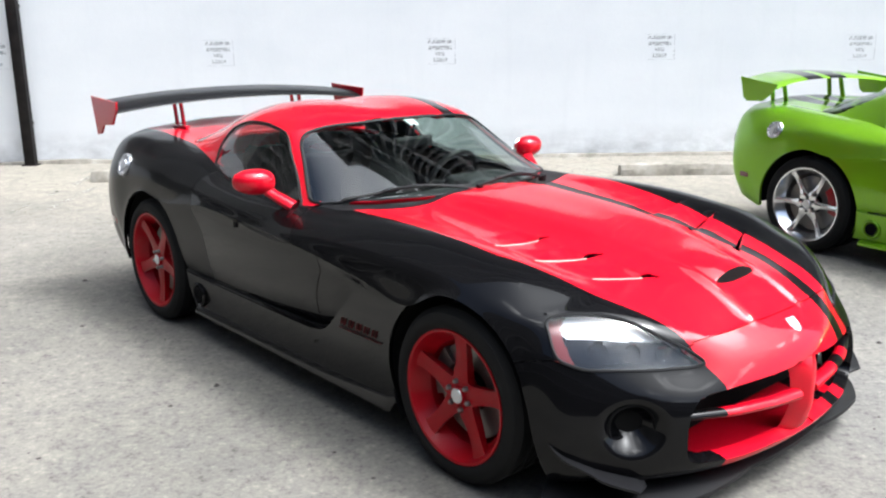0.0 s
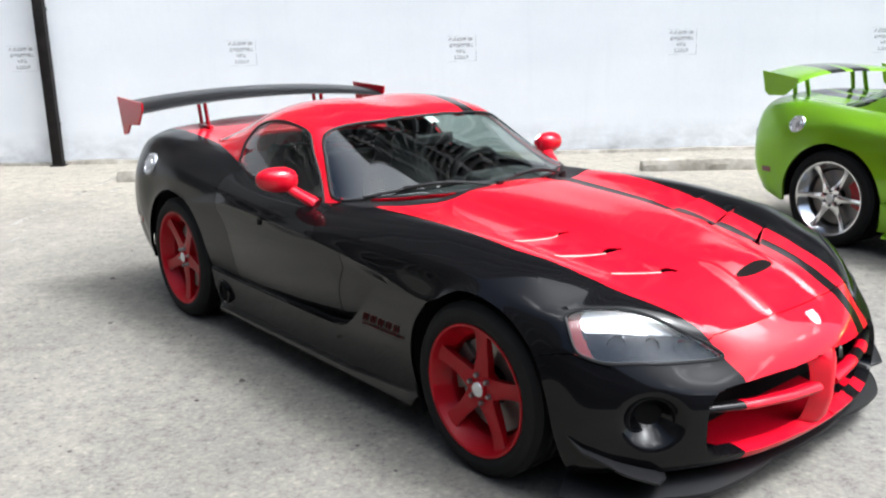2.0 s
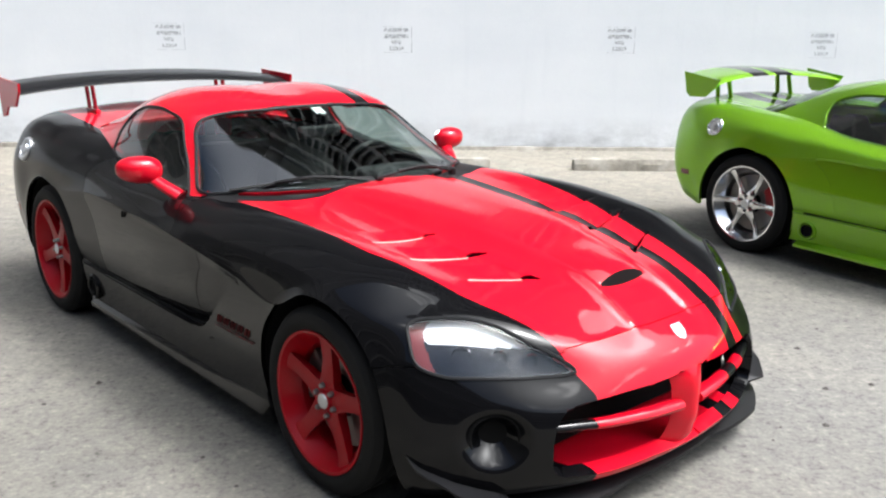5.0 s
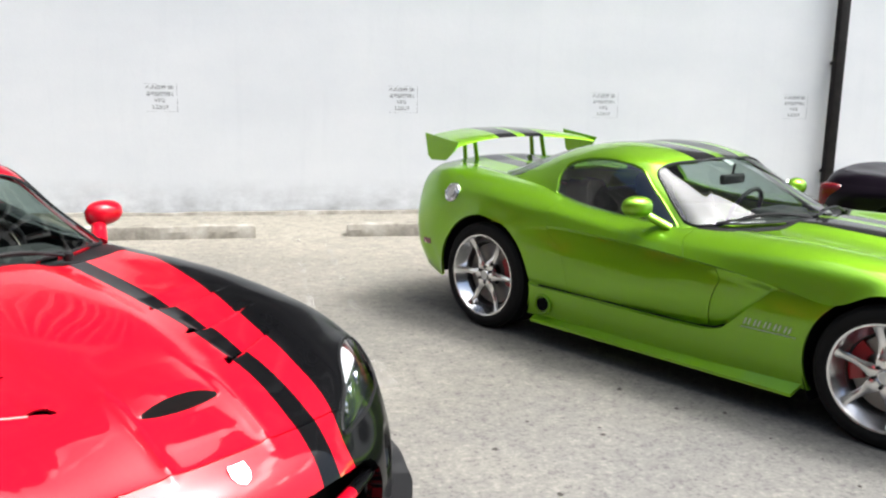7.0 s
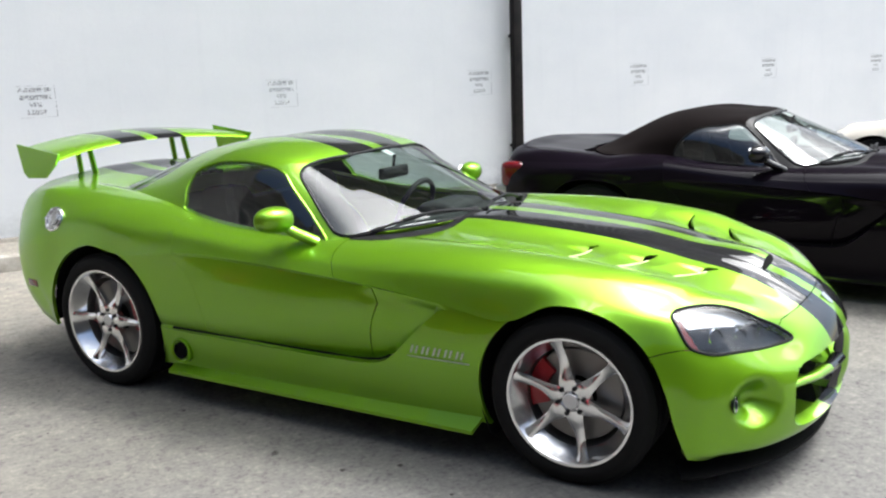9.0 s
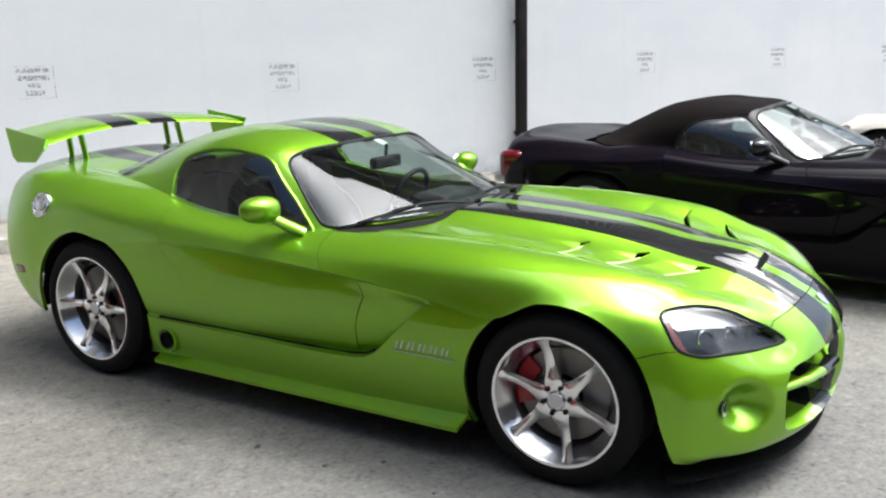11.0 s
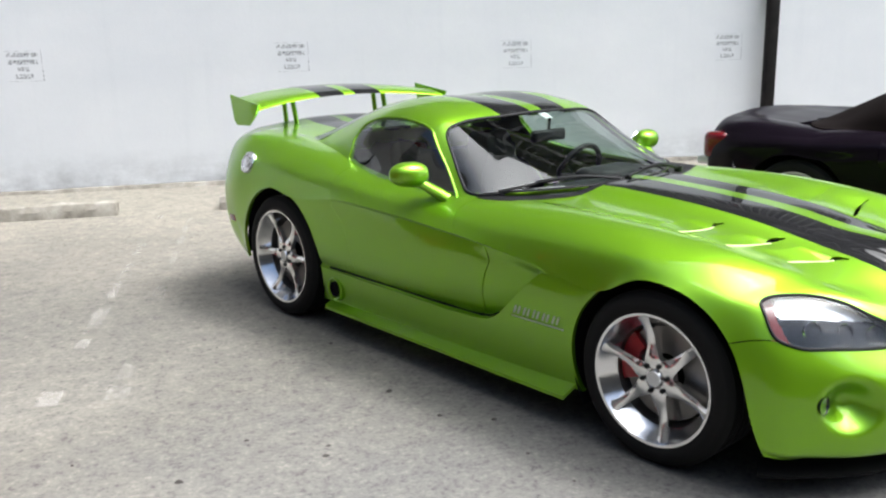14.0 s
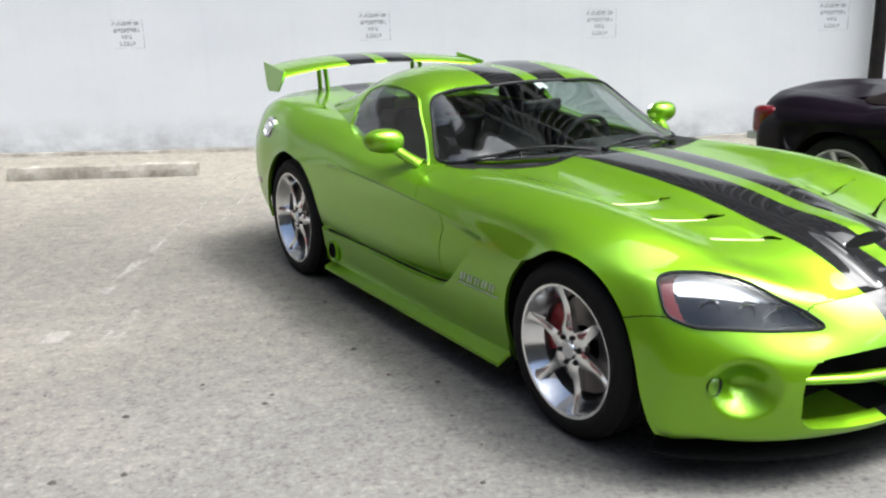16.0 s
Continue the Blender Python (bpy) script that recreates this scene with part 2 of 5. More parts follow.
# soft shade where cars pull up, put into the asphalt's colour
dx, dy = k.math("SUBTRACT", gx, 2.7), k.math("SUBTRACT", gy, -7.9)
far = k.math("SQRT", k.math("ADD", k.math("MULTIPLY", k.math("MULTIPLY", dx, dx), 0.36), k.math("MULTIPLY", dy, dy)))
lane_shade = k.math("SUBTRACT", 2.7, k.math("ADD", far, k.math("MULTIPLY", k.noise(v, 1.6, 5), 1.2)), clamp=True)
col = k.mix(k.math("MULTIPLY", lane_shade, 0.62), col, (0.135, 0.132, 0.130))
speck = k.ramp(grit, [(0.36, (0.46, 0.46, 0.47)), (0.45, (0.84, 0.84, 0.84)), (0.56, (1.06, 1.06, 1.04)), (0.64, (1.42, 1.39, 1.32))])
col = k.mix(1.0, col, speck, "MULTIPLY")
k.color(col)
k.bump(grit, 0.5, 0.004)

concrete = mat("weathered_concrete", (0.4, 0.38, 0.35), 0.9, spec=0.2)
k = Net(concrete)
v = k.coords()
c1 = k.ramp(k.noise(v, 4.0, 7, 0.7), [(0.30, (0.13, 0.115, 0.095)), (0.5, (0.26, 0.24, 0.205)), (0.72, (0.42, 0.395, 0.35))])
k.color(c1)
k.bump(k.noise(v, 30, 6), 0.6, 0.008)

worn_line = mat("worn_white_line_paint", (0.6, 0.58, 0.54), 0.85)
k = Net(worn_line)
v = k.coords()
k.color(k.ramp(k.noise(v, 14, 6, 0.7), [(0.42, (0.40, 0.38, 0.35)), (0.72, (0.55, 0.527, 0.485))]))
# rubbed through to the asphalt in patches
wear = k.math("MULTIPLY", k.math("SUBTRACT", k.math("ADD", k.math("MULTIPLY", k.noise(v, 3.2, 6, 0.65), 0.6), k.math("MULTIPLY", k.noise(v, 26, 4, 0.7), 0.4)), 0.44), 8.0, clamp=True)
k.l.new(k.math("MULTIPLY", wear, 0.45), k.bsdf.inputs["Alpha"])

pole_mat = mat("dark_brown_painted_steel", (0.01, 0.009, 0.009), 0.6, spec=0.2)
k = Net(pole_mat)
k.color(k.ramp(k.noise(k.coords(), 8, 5), [(0.35, (0.006, 0.005, 0.005)), (0.7, (0.016, 0.013, 0.012))]))
stencil = mat("faded_stencil_ink", (0.42, 0.44, 0.46), 0.9)
stencil_dark = mat("stencil_ink", (0.31, 0.32, 0.34), 0.9)
for ink in (stencil, stencil_dark):
    k = Net(ink)
    v = k.coords()
    k.l.new(k.math("MULTIPLY", k.math("SUBTRACT", k.noise(v, 45, 4, 0.7), 0.44), 5.0, clamp=True), k.bsdf.inputs["Alpha"])
frame_line = mat("pencil_frame_line", (0.5, 0.52, 0.54), 0.9)
facade_mat = mat("pale_concrete_facade", (0.34, 0.335, 0.325), 0.85)
k = Net(facade_mat)
k.color(k.ramp(k.noise(k.coords(), 0.8, 6), [(0.3, (0.28, 0.275, 0.265)), (0.7, (0.38, 0.372, 0.36))]))
block_grey = mat("weathered_grey_render", (0.15, 0.148, 0.143), 0.9)
# shade inside the decks, put into one dark colour
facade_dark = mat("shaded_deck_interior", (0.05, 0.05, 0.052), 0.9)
joint_mat = mat("dirty_wall_joint", (0.09, 0.085, 0.08), 0.95, spec=0.1)
debris_mat = mat("dark_debris", (0.05, 0.045, 0.04), 0.9)
beige_paint = paint("beige_paint", (0.55, 0.52, 0.46))

# ---- building blocks ----
def link_mesh(name, verts, faces, materials, ids=None, smooth=True, sharp=38):
    me = bpy.data.meshes.new(name)
    me.from_pydata([tuple(map(float, v)) for v in verts], [], [tuple(map(int, f)) for f in faces])
    for m in materials if isinstance(materials, (list, tuple)) else [materials]:
        me.materials.append(m)
    if ids is not None:
        me.polygons.foreach_set("material_index", np.array(ids, dtype=np.int32))
    me.validate()
    if smooth:
        me.polygons.foreach_set("use_smooth", np.ones(len(me.polygons), dtype=bool))
        me.set_sharp_from_angle(angle=radians(sharp))
    me.update()
    return me


def part(name, shape, materials, parent=None, label="", ids=None, smooth=True, sharp=38):
    """One mesh object, under a thing or a part. shape: a bmesh, or (verts, faces)."""
    if isinstance(shape, bmesh.types.BMesh):
        bmesh.ops.recalc_face_normals(shape, faces=shape.faces[:])
        me = bpy.data.meshes.new(name)
        shape.to_mesh(me)
        shape.free()
        for m in materials if isinstance(materials, (list, tuple)) else [materials]:
            me.materials.append(m)
        if smooth:
            me.polygons.foreach_set("use_smooth", np.ones(len(me.polygons), dtype=bool))
            me.set_sharp_from_angle(angle=radians(sharp))
    else:
        me = link_mesh(name, shape[0], shape[1], materials, ids, smooth, sharp)
    ob = new(name, me)
    if parent is not None:
        ob.parent = parent
    return tagged(ob, label)


def merge(*shapes):
    verts, faces = [], []
    for v, f in shapes:
        n = len(verts)
        verts.extend(map(tuple, v))
        faces.extend(tuple(i + n for i in q) for q in f)
    return verts, faces


def moved(shape, m):
    return [tuple(m @ Vector(v)) for v in shape[0]], shape[1]



def box(x0, x1, y0, y1, z0, z1, bevel=0.01, seg=2):
    bm = bmesh.new()
    bmesh.ops.create_cube(bm, size=1)
    for v in bm.verts:
        v.co = ((x0 + x1) / 2 + v.co.x * (x1 - x0), (y0 + y1) / 2 + v.co.y * (y1 - y0), (z0 + z1) / 2 + v.co.z * (z1 - z0))
    if bevel:
        bmesh.ops.bevel(bm, geom=bm.edges[:], offset=bevel, segments=seg, affect="EDGES", profile=0.6)
    bm.verts.index_update()
    out = [tuple(v.co) for v in bm.verts], [tuple(v.index for v in f.verts) for f in bm.faces]
    bm.free()
    return out


def hermite(P, sub):
    """Smooth curve(s) through P (n, ..., 3) along the first axis; sub: steps per span."""
    P = np.asarray(P, float)
    d = np.maximum(np.linalg.norm(np.diff(P, axis=0), axis=-1, keepdims=True), 1e-6)
    s = np.diff(P, axis=0) / d
    T = np.empty_like(P)
    T[0], T[-1] = s[0], s[-1]
    T[1:-1] = (s[:-1] * d[1:] + s[1:] * d[:-1]) / (d[:-1] + d[1:])
    out = []
    for i in range(len(P) - 1):
        n = sub[i] if isinstance(sub, (list, tuple)) else sub
        t = np.linspace(0, 1, n, endpoint=False).reshape((-1,) + (1,) * (P.ndim - 1))
        out.append(P[i] * (2 * t**3 - 3 * t**2 + 1) + P[i + 1] * (3 * t**2 - 2 * t**3)
                   + d[i] * (T[i] * (t**3 - 2 * t**2 + t) + T[i + 1] * (t**3 - t**2)))
    out.append(P[-1:])
    return np.concatenate(out)


def tube(path, radius, seg=8, closed=False, flat=1.0):
    """A round bar along a path; radius: one number or one a point."""
    P = np.asarray(path, float)
    n = len(P)
    R = np.broadcast_to(radius, (n,))
    T = np.gradient(P, axis=0) if not closed else np.roll(P, -1, 0) - np.roll(P, 1, 0)
    T /= np.maximum(np.linalg.norm(T, axis=1, keepdims=True), 1e-9)
    up = np.array([0.0, 0, 1]) if abs(T[:, 2]).mean() < 0.8 else np.array([1.0, 0, 0])
    A = np.cross(T, up)
    A /= np.maximum(np.linalg.norm(A, axis=1, keepdims=True), 1e-9)
    B = np.cross(A, T)
    a = np.linspace(0, 2 * np.pi, seg, endpoint=False)
    V = P[:, None] + R[:, None, None] * (np.cos(a)[None, :, None] * A[:, None] + flat * np.sin(a)[None, :, None] * B[:, None])
    faces = []
    for i in range(n if closed else n - 1):
        j = (i + 1) % n
        faces += [(i * seg + k, i * seg + (k + 1) % seg, j * seg + (k + 1) % seg, j * seg + k) for k in range(seg)]
    if not closed:
        faces += [tuple(range(seg))[::-1], tuple((n - 1) * seg + k for k in range(seg))]
    return V.reshape(-1, 3), faces


def lathe(profile, seg=48, closed=False):
    """Turns (radius, offset) pairs about the y axis."""
    P = np.asarray(profile, float)
    n = len(P)
    a = np.linspace(0, 2 * np.pi, seg, endpoint=False)
    V = np.stack([P[:, None, 0] * np.cos(a), np.broadcast_to(P[:, None, 1], (n, seg)), P[:, None, 0] * np.sin(a)], -1).reshape(-1, 3)
    F = [(i * seg + k, i * seg + (k + 1) % seg, ((i + 1) % n) * seg + (k + 1) % seg, ((i + 1) % n) * seg + k)
         for i in range(n if closed else n - 1) for k in range(seg)]
    return V, F


def slab(outline, lift, thick):
    """A plate from a closed plan outline [(x, y)], at height lift(x, y), with thickness."""
    n = len(outline)
    top = [(x, y, lift(x, y)) for x, y in outline]
    low = [(x, y, z - thick) for x, y, z in top]
    F = [tuple(range(n)), tuple(range(2 * n - 1, n - 1, -1))] + [(i, n + i, n + (i + 1) % n, (i + 1) % n) for i in range(n)]
    return top + low, F


def strip(edge_a, edge_b, thick, axis=2):
    """A plate between two edges of equal count, thick along one axis."""
    n = len(edge_a)
    A, B = np.asarray(edge_a, float), np.asarray(edge_b, float)
    off = np.zeros(3)
    off[axis] = thick
    V = np.concatenate([A, B, A - off, B - off])
    F = []
    for i in range(n - 1):
        F += [(i, i + 1, n + i + 1, n + i), (2 * n + i, 3 * n + i, 3 * n + i + 1, 2 * n + i + 1),
              (i, 2 * n + i, 2 * n + i + 1, i + 1), (n + i, n + i + 1, 3 * n + i + 1, 3 * n + i)]
    F += [(0, n, 3 * n, 2 * n), (n - 1, 3 * n - 1, 4 * n - 1, 2 * n - 1)]
    return V, F


def inside(poly, P):
    """Which of the points P (n, 2) lie in the closed polygon."""
    Q = np.asarray(poly, float)
    c = np.zeros(len(P), bool)
    for (x0, y0), (x1, y1) in zip(Q, np.roll(Q, -1, 0)):
        if y0 == y1:
            continue
        hit = ((P[:, 1] < y0) != (P[:, 1] < y1)) & (P[:, 0] < x0 + (x1 - x0) * (P[:, 1] - y0) / (y1 - y0))
        c ^= hit
    return c


def nearest(poly, P, closed=True):
    """The nearest place on the polygon's outline to each of P, and its distance."""
    Q = np.asarray(poly, float)
    best, where = np.full(len(P), 1e9), P.copy()
    ends = np.roll(Q, -1, 0) if closed else Q[1:]
    for a, b in zip(Q, ends):
        t = np.clip(((P - a) @ (b - a)) / max((b - a) @ (b - a), 1e-12), 0, 1)
        q = a + t[:, None] * (b - a)
        d = np.linalg.norm(P - q, axis=1)
        m = d < best
        best[m], where[m] = d[m], q[m]
    return where, best


def rounded(poly, sub=6):
    """A closed polygon as a smooth closed curve through its corners."""
    Q = np.asarray(poly, float)
    R = np.concatenate([Q[-2:], Q, Q[:3]])
    C = hermite(R, sub)
    return C[2 * sub: (2 + len(Q)) * sub]


class Sheet:
    """A dense smooth sheet through a net of body lines, symmetric about y = 0, which can be cut along outlines given in
    (line, station) numbers."""

    def __init__(self, net, sub_s, sub_g):
        net = np.asarray(net, float)  # stations, lines (centre to edge), 3
        full = np.concatenate([net[:, :0:-1] * (1, -1, 1), net], axis=1)
        D = hermite(full, sub_s)
        D = np.swapaxes(hermite(np.swapaxes(D, 0, 1), sub_g), 0, 1)
        self.D = D
        n = net.shape[1] - 1
        subs = sub_s if isinstance(sub_s, (list, tuple)) else [sub_s] * (len(net) - 1)
        self.s = np.concatenate([[k + j / m for j in range(m)] for k, m in enumerate(subs)] + [[len(net) - 1.0]])
        self.g = np.linspace(-n, n, D.shape[1])
        self.I, self.J = np.meshgrid(np.arange(len(self.s), dtype=float), np.arange(len(self.g), dtype=float), indexing="ij")
        self.free = np.ones(self.I.shape, bool)

    def cells(self, poly):
        """(line, station) outline to cell numbers, on both sides."""
        Q = np.asarray(poly, float)
        sides = []
        for sign in (-1, 1):
            sides.append(np.stack([np.interp(Q[:, 1], self.s, np.arange(len(self.s))),
                                   np.interp(sign * Q[:, 0], self.g, np.arange(len(self.g)))], 1))
        return sides

    def snap(self, poly, closed=True):
        if min(p[0] for p in poly) < 0:
            poly, closed = [p for p in poly if p[0] >= 0], False
        P = np.stack([self.I.ravel(), self.J.ravel()], 1)
        for side in self.cells(poly):
            q, d = nearest(side, P, closed)
            m = (d < 0.55) & self.free.ravel()
            m &= (P[:, 0] > 0) & (P[:, 0] < len(self.s) - 1)
            P[m] = q[m]
            self.free.ravel()[m] = False
        self.I, self.J = P[:, 0].reshape(self.I.shape), P[:, 1].reshape(self.J.shape)

    def at(self, I, J):
        i, j = np.clip(I.astype(int), 0, self.D.shape[0] - 2), np.clip(J.astype(int), 0, self.D.shape[1] - 2)
        u, v = (I - i)[..., None], (J - j)[..., None]
        D = self.D
        return D[i, j] * (1 - u) * (1 - v) + D[i + 1, j] * u * (1 - v) + D[i, j + 1] * (1 - u) * v + D[i + 1, j + 1] * u * v

    def curve(self, poly, side):
        c = self.cells(poly)[0 if side < 0 else 1]
        return self.at(c[:, 0], c[:, 1])

    def quads(self):
        a, b = self.I.shape
        k = np.arange(a * b).reshape(a, b)
        return np.stack([k[:-1, :-1], k[:-1, 1:], k[1:, 1:], k[1:, :-1]], -1).reshape(-1, 4)

    def middles(self):
        F = self.quads()
        return np.stack([self.I.ravel()[F].mean(1), self.J.ravel()[F].mean(1)], 1)

    def within(self, poly):
        M = self.middles()
        a, b = self.cells(poly)
        return inside(a, M) | inside(b, M)


def panel(V, F, gap=0.0009, rim=0.018):
    """Cuts a panel out of a shared sheet: draws its border in by a gap and turns it under by a rim."""
    used, inv = np.unique(F, return_inverse=True)
    V, F = V[used].copy(), inv.reshape(F.shape)
    n = np.zeros_like(V)
    fn = np.cross(V[F[:, 2]] - V[F[:, 0]], V[F[:, 3]] - V[F[:, 1]])
    for k in range(4):
        np.add.at(n, F[:, k], fn)
    n /= np.maximum(np.linalg.norm(n, axis=1, keepdims=True), 1e-12)
    E = np.concatenate([F[:, [k, (k + 1) % 4]] for k in range(4)])
    key = np.sort(E, 1)
    _, first, count = np.unique(key, axis=0, return_index=True, return_counts=True)
    border = E[first[count == 1]]
    edge = np.unique(border)
    mid = V[F].mean(1)
    pull, cnt = np.zeros_like(V), np.zeros(len(V))
    for k in range(4):
        np.add.at(pull, F[:, k], mid)
        np.add.at(cnt, F[:, k], 1)
    pull = pull / np.maximum(cnt, 1)[:, None] - V
    pull -= (pull * n).sum(1, keepdims=True) * n
    pull /= np.maximum(np.linalg.norm(pull, axis=1, keepdims=True), 1e-9)
    V[edge] += gap * pull[edge]
    for _ in range(4):
        a = n[F].mean(1)
        b = np.zeros_like(n)
        for k in range(4):
            np.add.at(b, F[:, k], a)
        n = b / np.maximum(np.linalg.norm(b, axis=1, keepdims=True), 1e-12)
    low = {int(e): len(V) + i for i, e in enumerate(edge)}
    W = np.concatenate([V, V[edge] - rim * n[edge]])
    R = [(int(b), int(a), low[int(a)], low[int(b)]) for a, b in border]
    return W, [tuple(f) for f in F] + R



def set_back(V, F, depth):
    """The same patch moved straight back along its mean normal and drawn in a little."""
    used, inv = np.unique(F, return_inverse=True)
    V, F = V[used].copy(), inv.reshape(F.shape)
    n = np.cross(V[F[:, 2]] - V[F[:, 0]], V[F[:, 3]] - V[F[:, 1]]).sum(0)
    n /= np.linalg.norm(n)
    c = V.mean(0)
    return c + (V - c) * 0.985 - depth * n, F

# ---- the place ----
part("ground", ([(-120, -120, 0), (120, -120, 0), (120, 120, 0), (-120, 120, 0)], [(0, 1, 2, 3)]), ground_mat, smooth=False)
tagged(bpy.data.objects["ground"], "grey weathered asphalt car park with dusty patches", "ground", kind="structure")

WALL_H = 3.4
part("wall_north", box(-30, 40, 0.0, 0.25, 0.0, WALL_H, 0), wall_mat, smooth=False)
tagged(bpy.data.objects["wall_north"], "tall whitewashed rendered wall with grimy foot", "wall", kind="structure")
# a low, rough strip of footing along the wall
foot_v, foot_f = [], []
xs = np.linspace(-30, 40, 351)
for i, x in enumerate(xs):
    d = 0.05 + 0.025 * noise.noise((x * 1.7, 0, 0)) + 0.01 * noise.noise((x * 9, 3, 0))
    h = 0.045 + 0.03 * noise.noise((x * 1.1, 7, 0)) + 0.012 * noise.noise((x * 8, 9, 0))
    foot_v += [(x, -0.004, h), (x, -d * 0.6, h * 0.8), (x, -d, 0.0)]
    if i:
        b = 3 * (i - 1)
        foot_f += [(b, b + 1, b + 4, b + 3), (b + 1, b + 2, b + 5, b + 4)]
part("trim", (foot_v, foot_f), concrete)
tagged(bpy.data.objects["trim"], "rough crumbling mortar footing along the wall", "footing", kind="structure")


def down_pipe(x, y):
    """A square painted post fixed to the wall, on brackets."""
    e = new("wall_post")
    e.location = (x, y, 0)
    part("post", box(-0.065, 0.065, -0.05, 0.05, 0.0, WALL_H - 0.03, 0.012), pole_mat, e)
    for z in (0.5, 1.9, 3.2):
        part("bracket", box(-0.05, 0.05, 0.045, 0.104, z, z + 0.04, 0.004), pole_mat, e)
    part("foot_plate", box(-0.09, 0.09, -0.07, 0.07, 0.0, 0.015, 0.004), pole_mat, e)
    tagged(e, "dark brown square steel post standing against the white wall", "post", "wall posts")


down_pipe(-6.42, -0.105)
down_pipe(7.13, -0.105)


def wheel_stop(x, y, turn, seed):
    """A precast kerb block with chipped, worn edges."""
    r = random.Random(seed)
    sec = [(-0.085, 0.0), (-0.08, 0.07), (-0.055, 0.125), (0.05, 0.13), (0.078, 0.075), (0.085, 0.0)]
    n, V, F = 46, [], []
    for i in range(n):
        u = -0.915 + 1.83 * i / (n - 1)
        end = min(i, n - 1 - i)
        for yy, zz in sec:
            c = 0.012 * noise.noise((u * 6 + seed * 9, yy * 20, zz * 20)) + 0.006 * noise.noise((u * 25, yy * 60, zz * 60 + seed))
            s = 1.0 if end else 0.93
            V.append((u, yy * s + c * (zz > 0.03), max(0.0, (zz + (c - 0.006 if zz > 0.1 else 0)) * s)))
    for i in range(n - 1):
        for j in range(5):
            a = 6 * i + j
            F.append((a, a + 1, a + 7, a + 6))
    F += [tuple(range(6)), tuple(6 * (n - 1) + j for j in range(5, -1, -1))]
    ob = part("wheel_stop", (V, F), concrete, sharp=25)
    ob.matrix_world = pose(x, y, 0, 0, 0, turn)
    tagged(ob, "worn precast concrete wheel stop lying along the wall", "wheel stop", "wheel stops")


for k_, (sx, sy, st) in enumerate([(-6.0, -1.36, 0.6), (-4.28, -1.42, -0.5), (-1.19, -1.50, 1.0), (1.56, -1.50, -0.6), (4.3, -1.52, 0.4), (7.1, -1.5, 0.2)]):
    if k_ != 0:
        wheel_stop(sx, sy, st, k_)


def bay_line(x, y0, y1, seed):
    """One leg of a worn hairpin bay marking: an end that has lasted, then broken patches of old paint."""
    r = random.Random(seed)
    V, F = [], []
    y, first = y0, True
    while y < y1:
        long = r.uniform(0.16, 0.24) if first else r.uniform(0.10, 0.5)
        if first or r.random() < 0.5:
            w = 0.052 if first else r.uniform(0.022, 0.045)
            n = 5
            a = len(V)
            for q in range(n + 1):
                yy = y + long * q / n
                V += [(x - w + r.uniform(-.008, .008), yy, 0.004), (x + w + r.uniform(-.008, .008), yy + r.uniform(-.01, .01), 0.004)]
            F += [(a + 2 * q, a + 2 * q + 1, a + 2 * q + 3, a + 2 * q + 2) for q in range(n)]
        y += long + r.uniform(0.0, 0.35)
        first = False
    return V, F


for i in range(-3, 5):
    c = 0.258 + 2.72 * i
    for j, dx in enumerate((-0.145, 0.145)):
        ob = part("bay_line", bay_line(c + dx, -6.08, -0.7, 31 * i + j + 200), worn_line, smooth=False)
        tagged(ob, "worn white painted bay line, half rubbed away", "bay line", "bay lines", "structure")


def wall_notice(x, z, w, h, seed, dark):
    """A faded stencilled notice: four rows of plain worn bars in a thin ruled frame."""
    r = random.Random(seed)
    e = new("wall_notice")
    e.location = (x, 0, z)
    V, F = [], []

    def bar(x0, x1, z0, z1):
        a = len(V)
        V.extend([(x0, -0.004, z0), (x1, -0.004, z0), (x1, -0.004, z1), (x0, -0.004, z1)])
        F.append((a, a + 1, a + 2, a + 3))

    for row, (count, wide) in enumerate(((8, 0.86), (7, 0.80), (3, 0.34), (4, 0.48))):
        zc = h * (0.5 - 0.13 - 0.235 * row)
        V, F = [], []
        hh = h * 0.07 * r.uniform(0.9, 1.1)
        bar(-w * wide / 2, w * wide / 2, zc - hh, zc + hh)
        part("stencil_word", (V, F), stencil_dark if dark else stencil, e, smooth=False)
    V, F = [], []
    t = 0.004
    bar(w / 2, w / 2 + 2.2 * t, -h / 2, -h * 0.02)
    bar(w / 2, w / 2 + 1.4 * t, h * 0.08, h / 2)
    bar(-w * 0.42, -w * 0.1, -h / 2, -h / 2 + t)
    bar(w * 0.05, w * 0.48, -h / 2, -h / 2 + t)
    bar(-w / 2, w * 0.3, h / 2 - t, h / 2)
    part("frame_line", (V, F), stencil_dark if dark else frame_line, e, smooth=False)
    tagged(e, "faded grey hand-stencilled parking notice on the white wall", "notice", "wall notices")


for i, (nx, nz) in enumerate([(-6.75, 1.33), (-4.03, 1.34), (-1.30, 1.335), (1.44, 1.36), (3.98, 1.33), (6.62, 1.35), (9.3, 1.36), (12.0, 1.37), (14.7, 1.37)]):
    wall_notice(nx, nz, 0.36, 0.31, 11 + i, i in (2, 3))


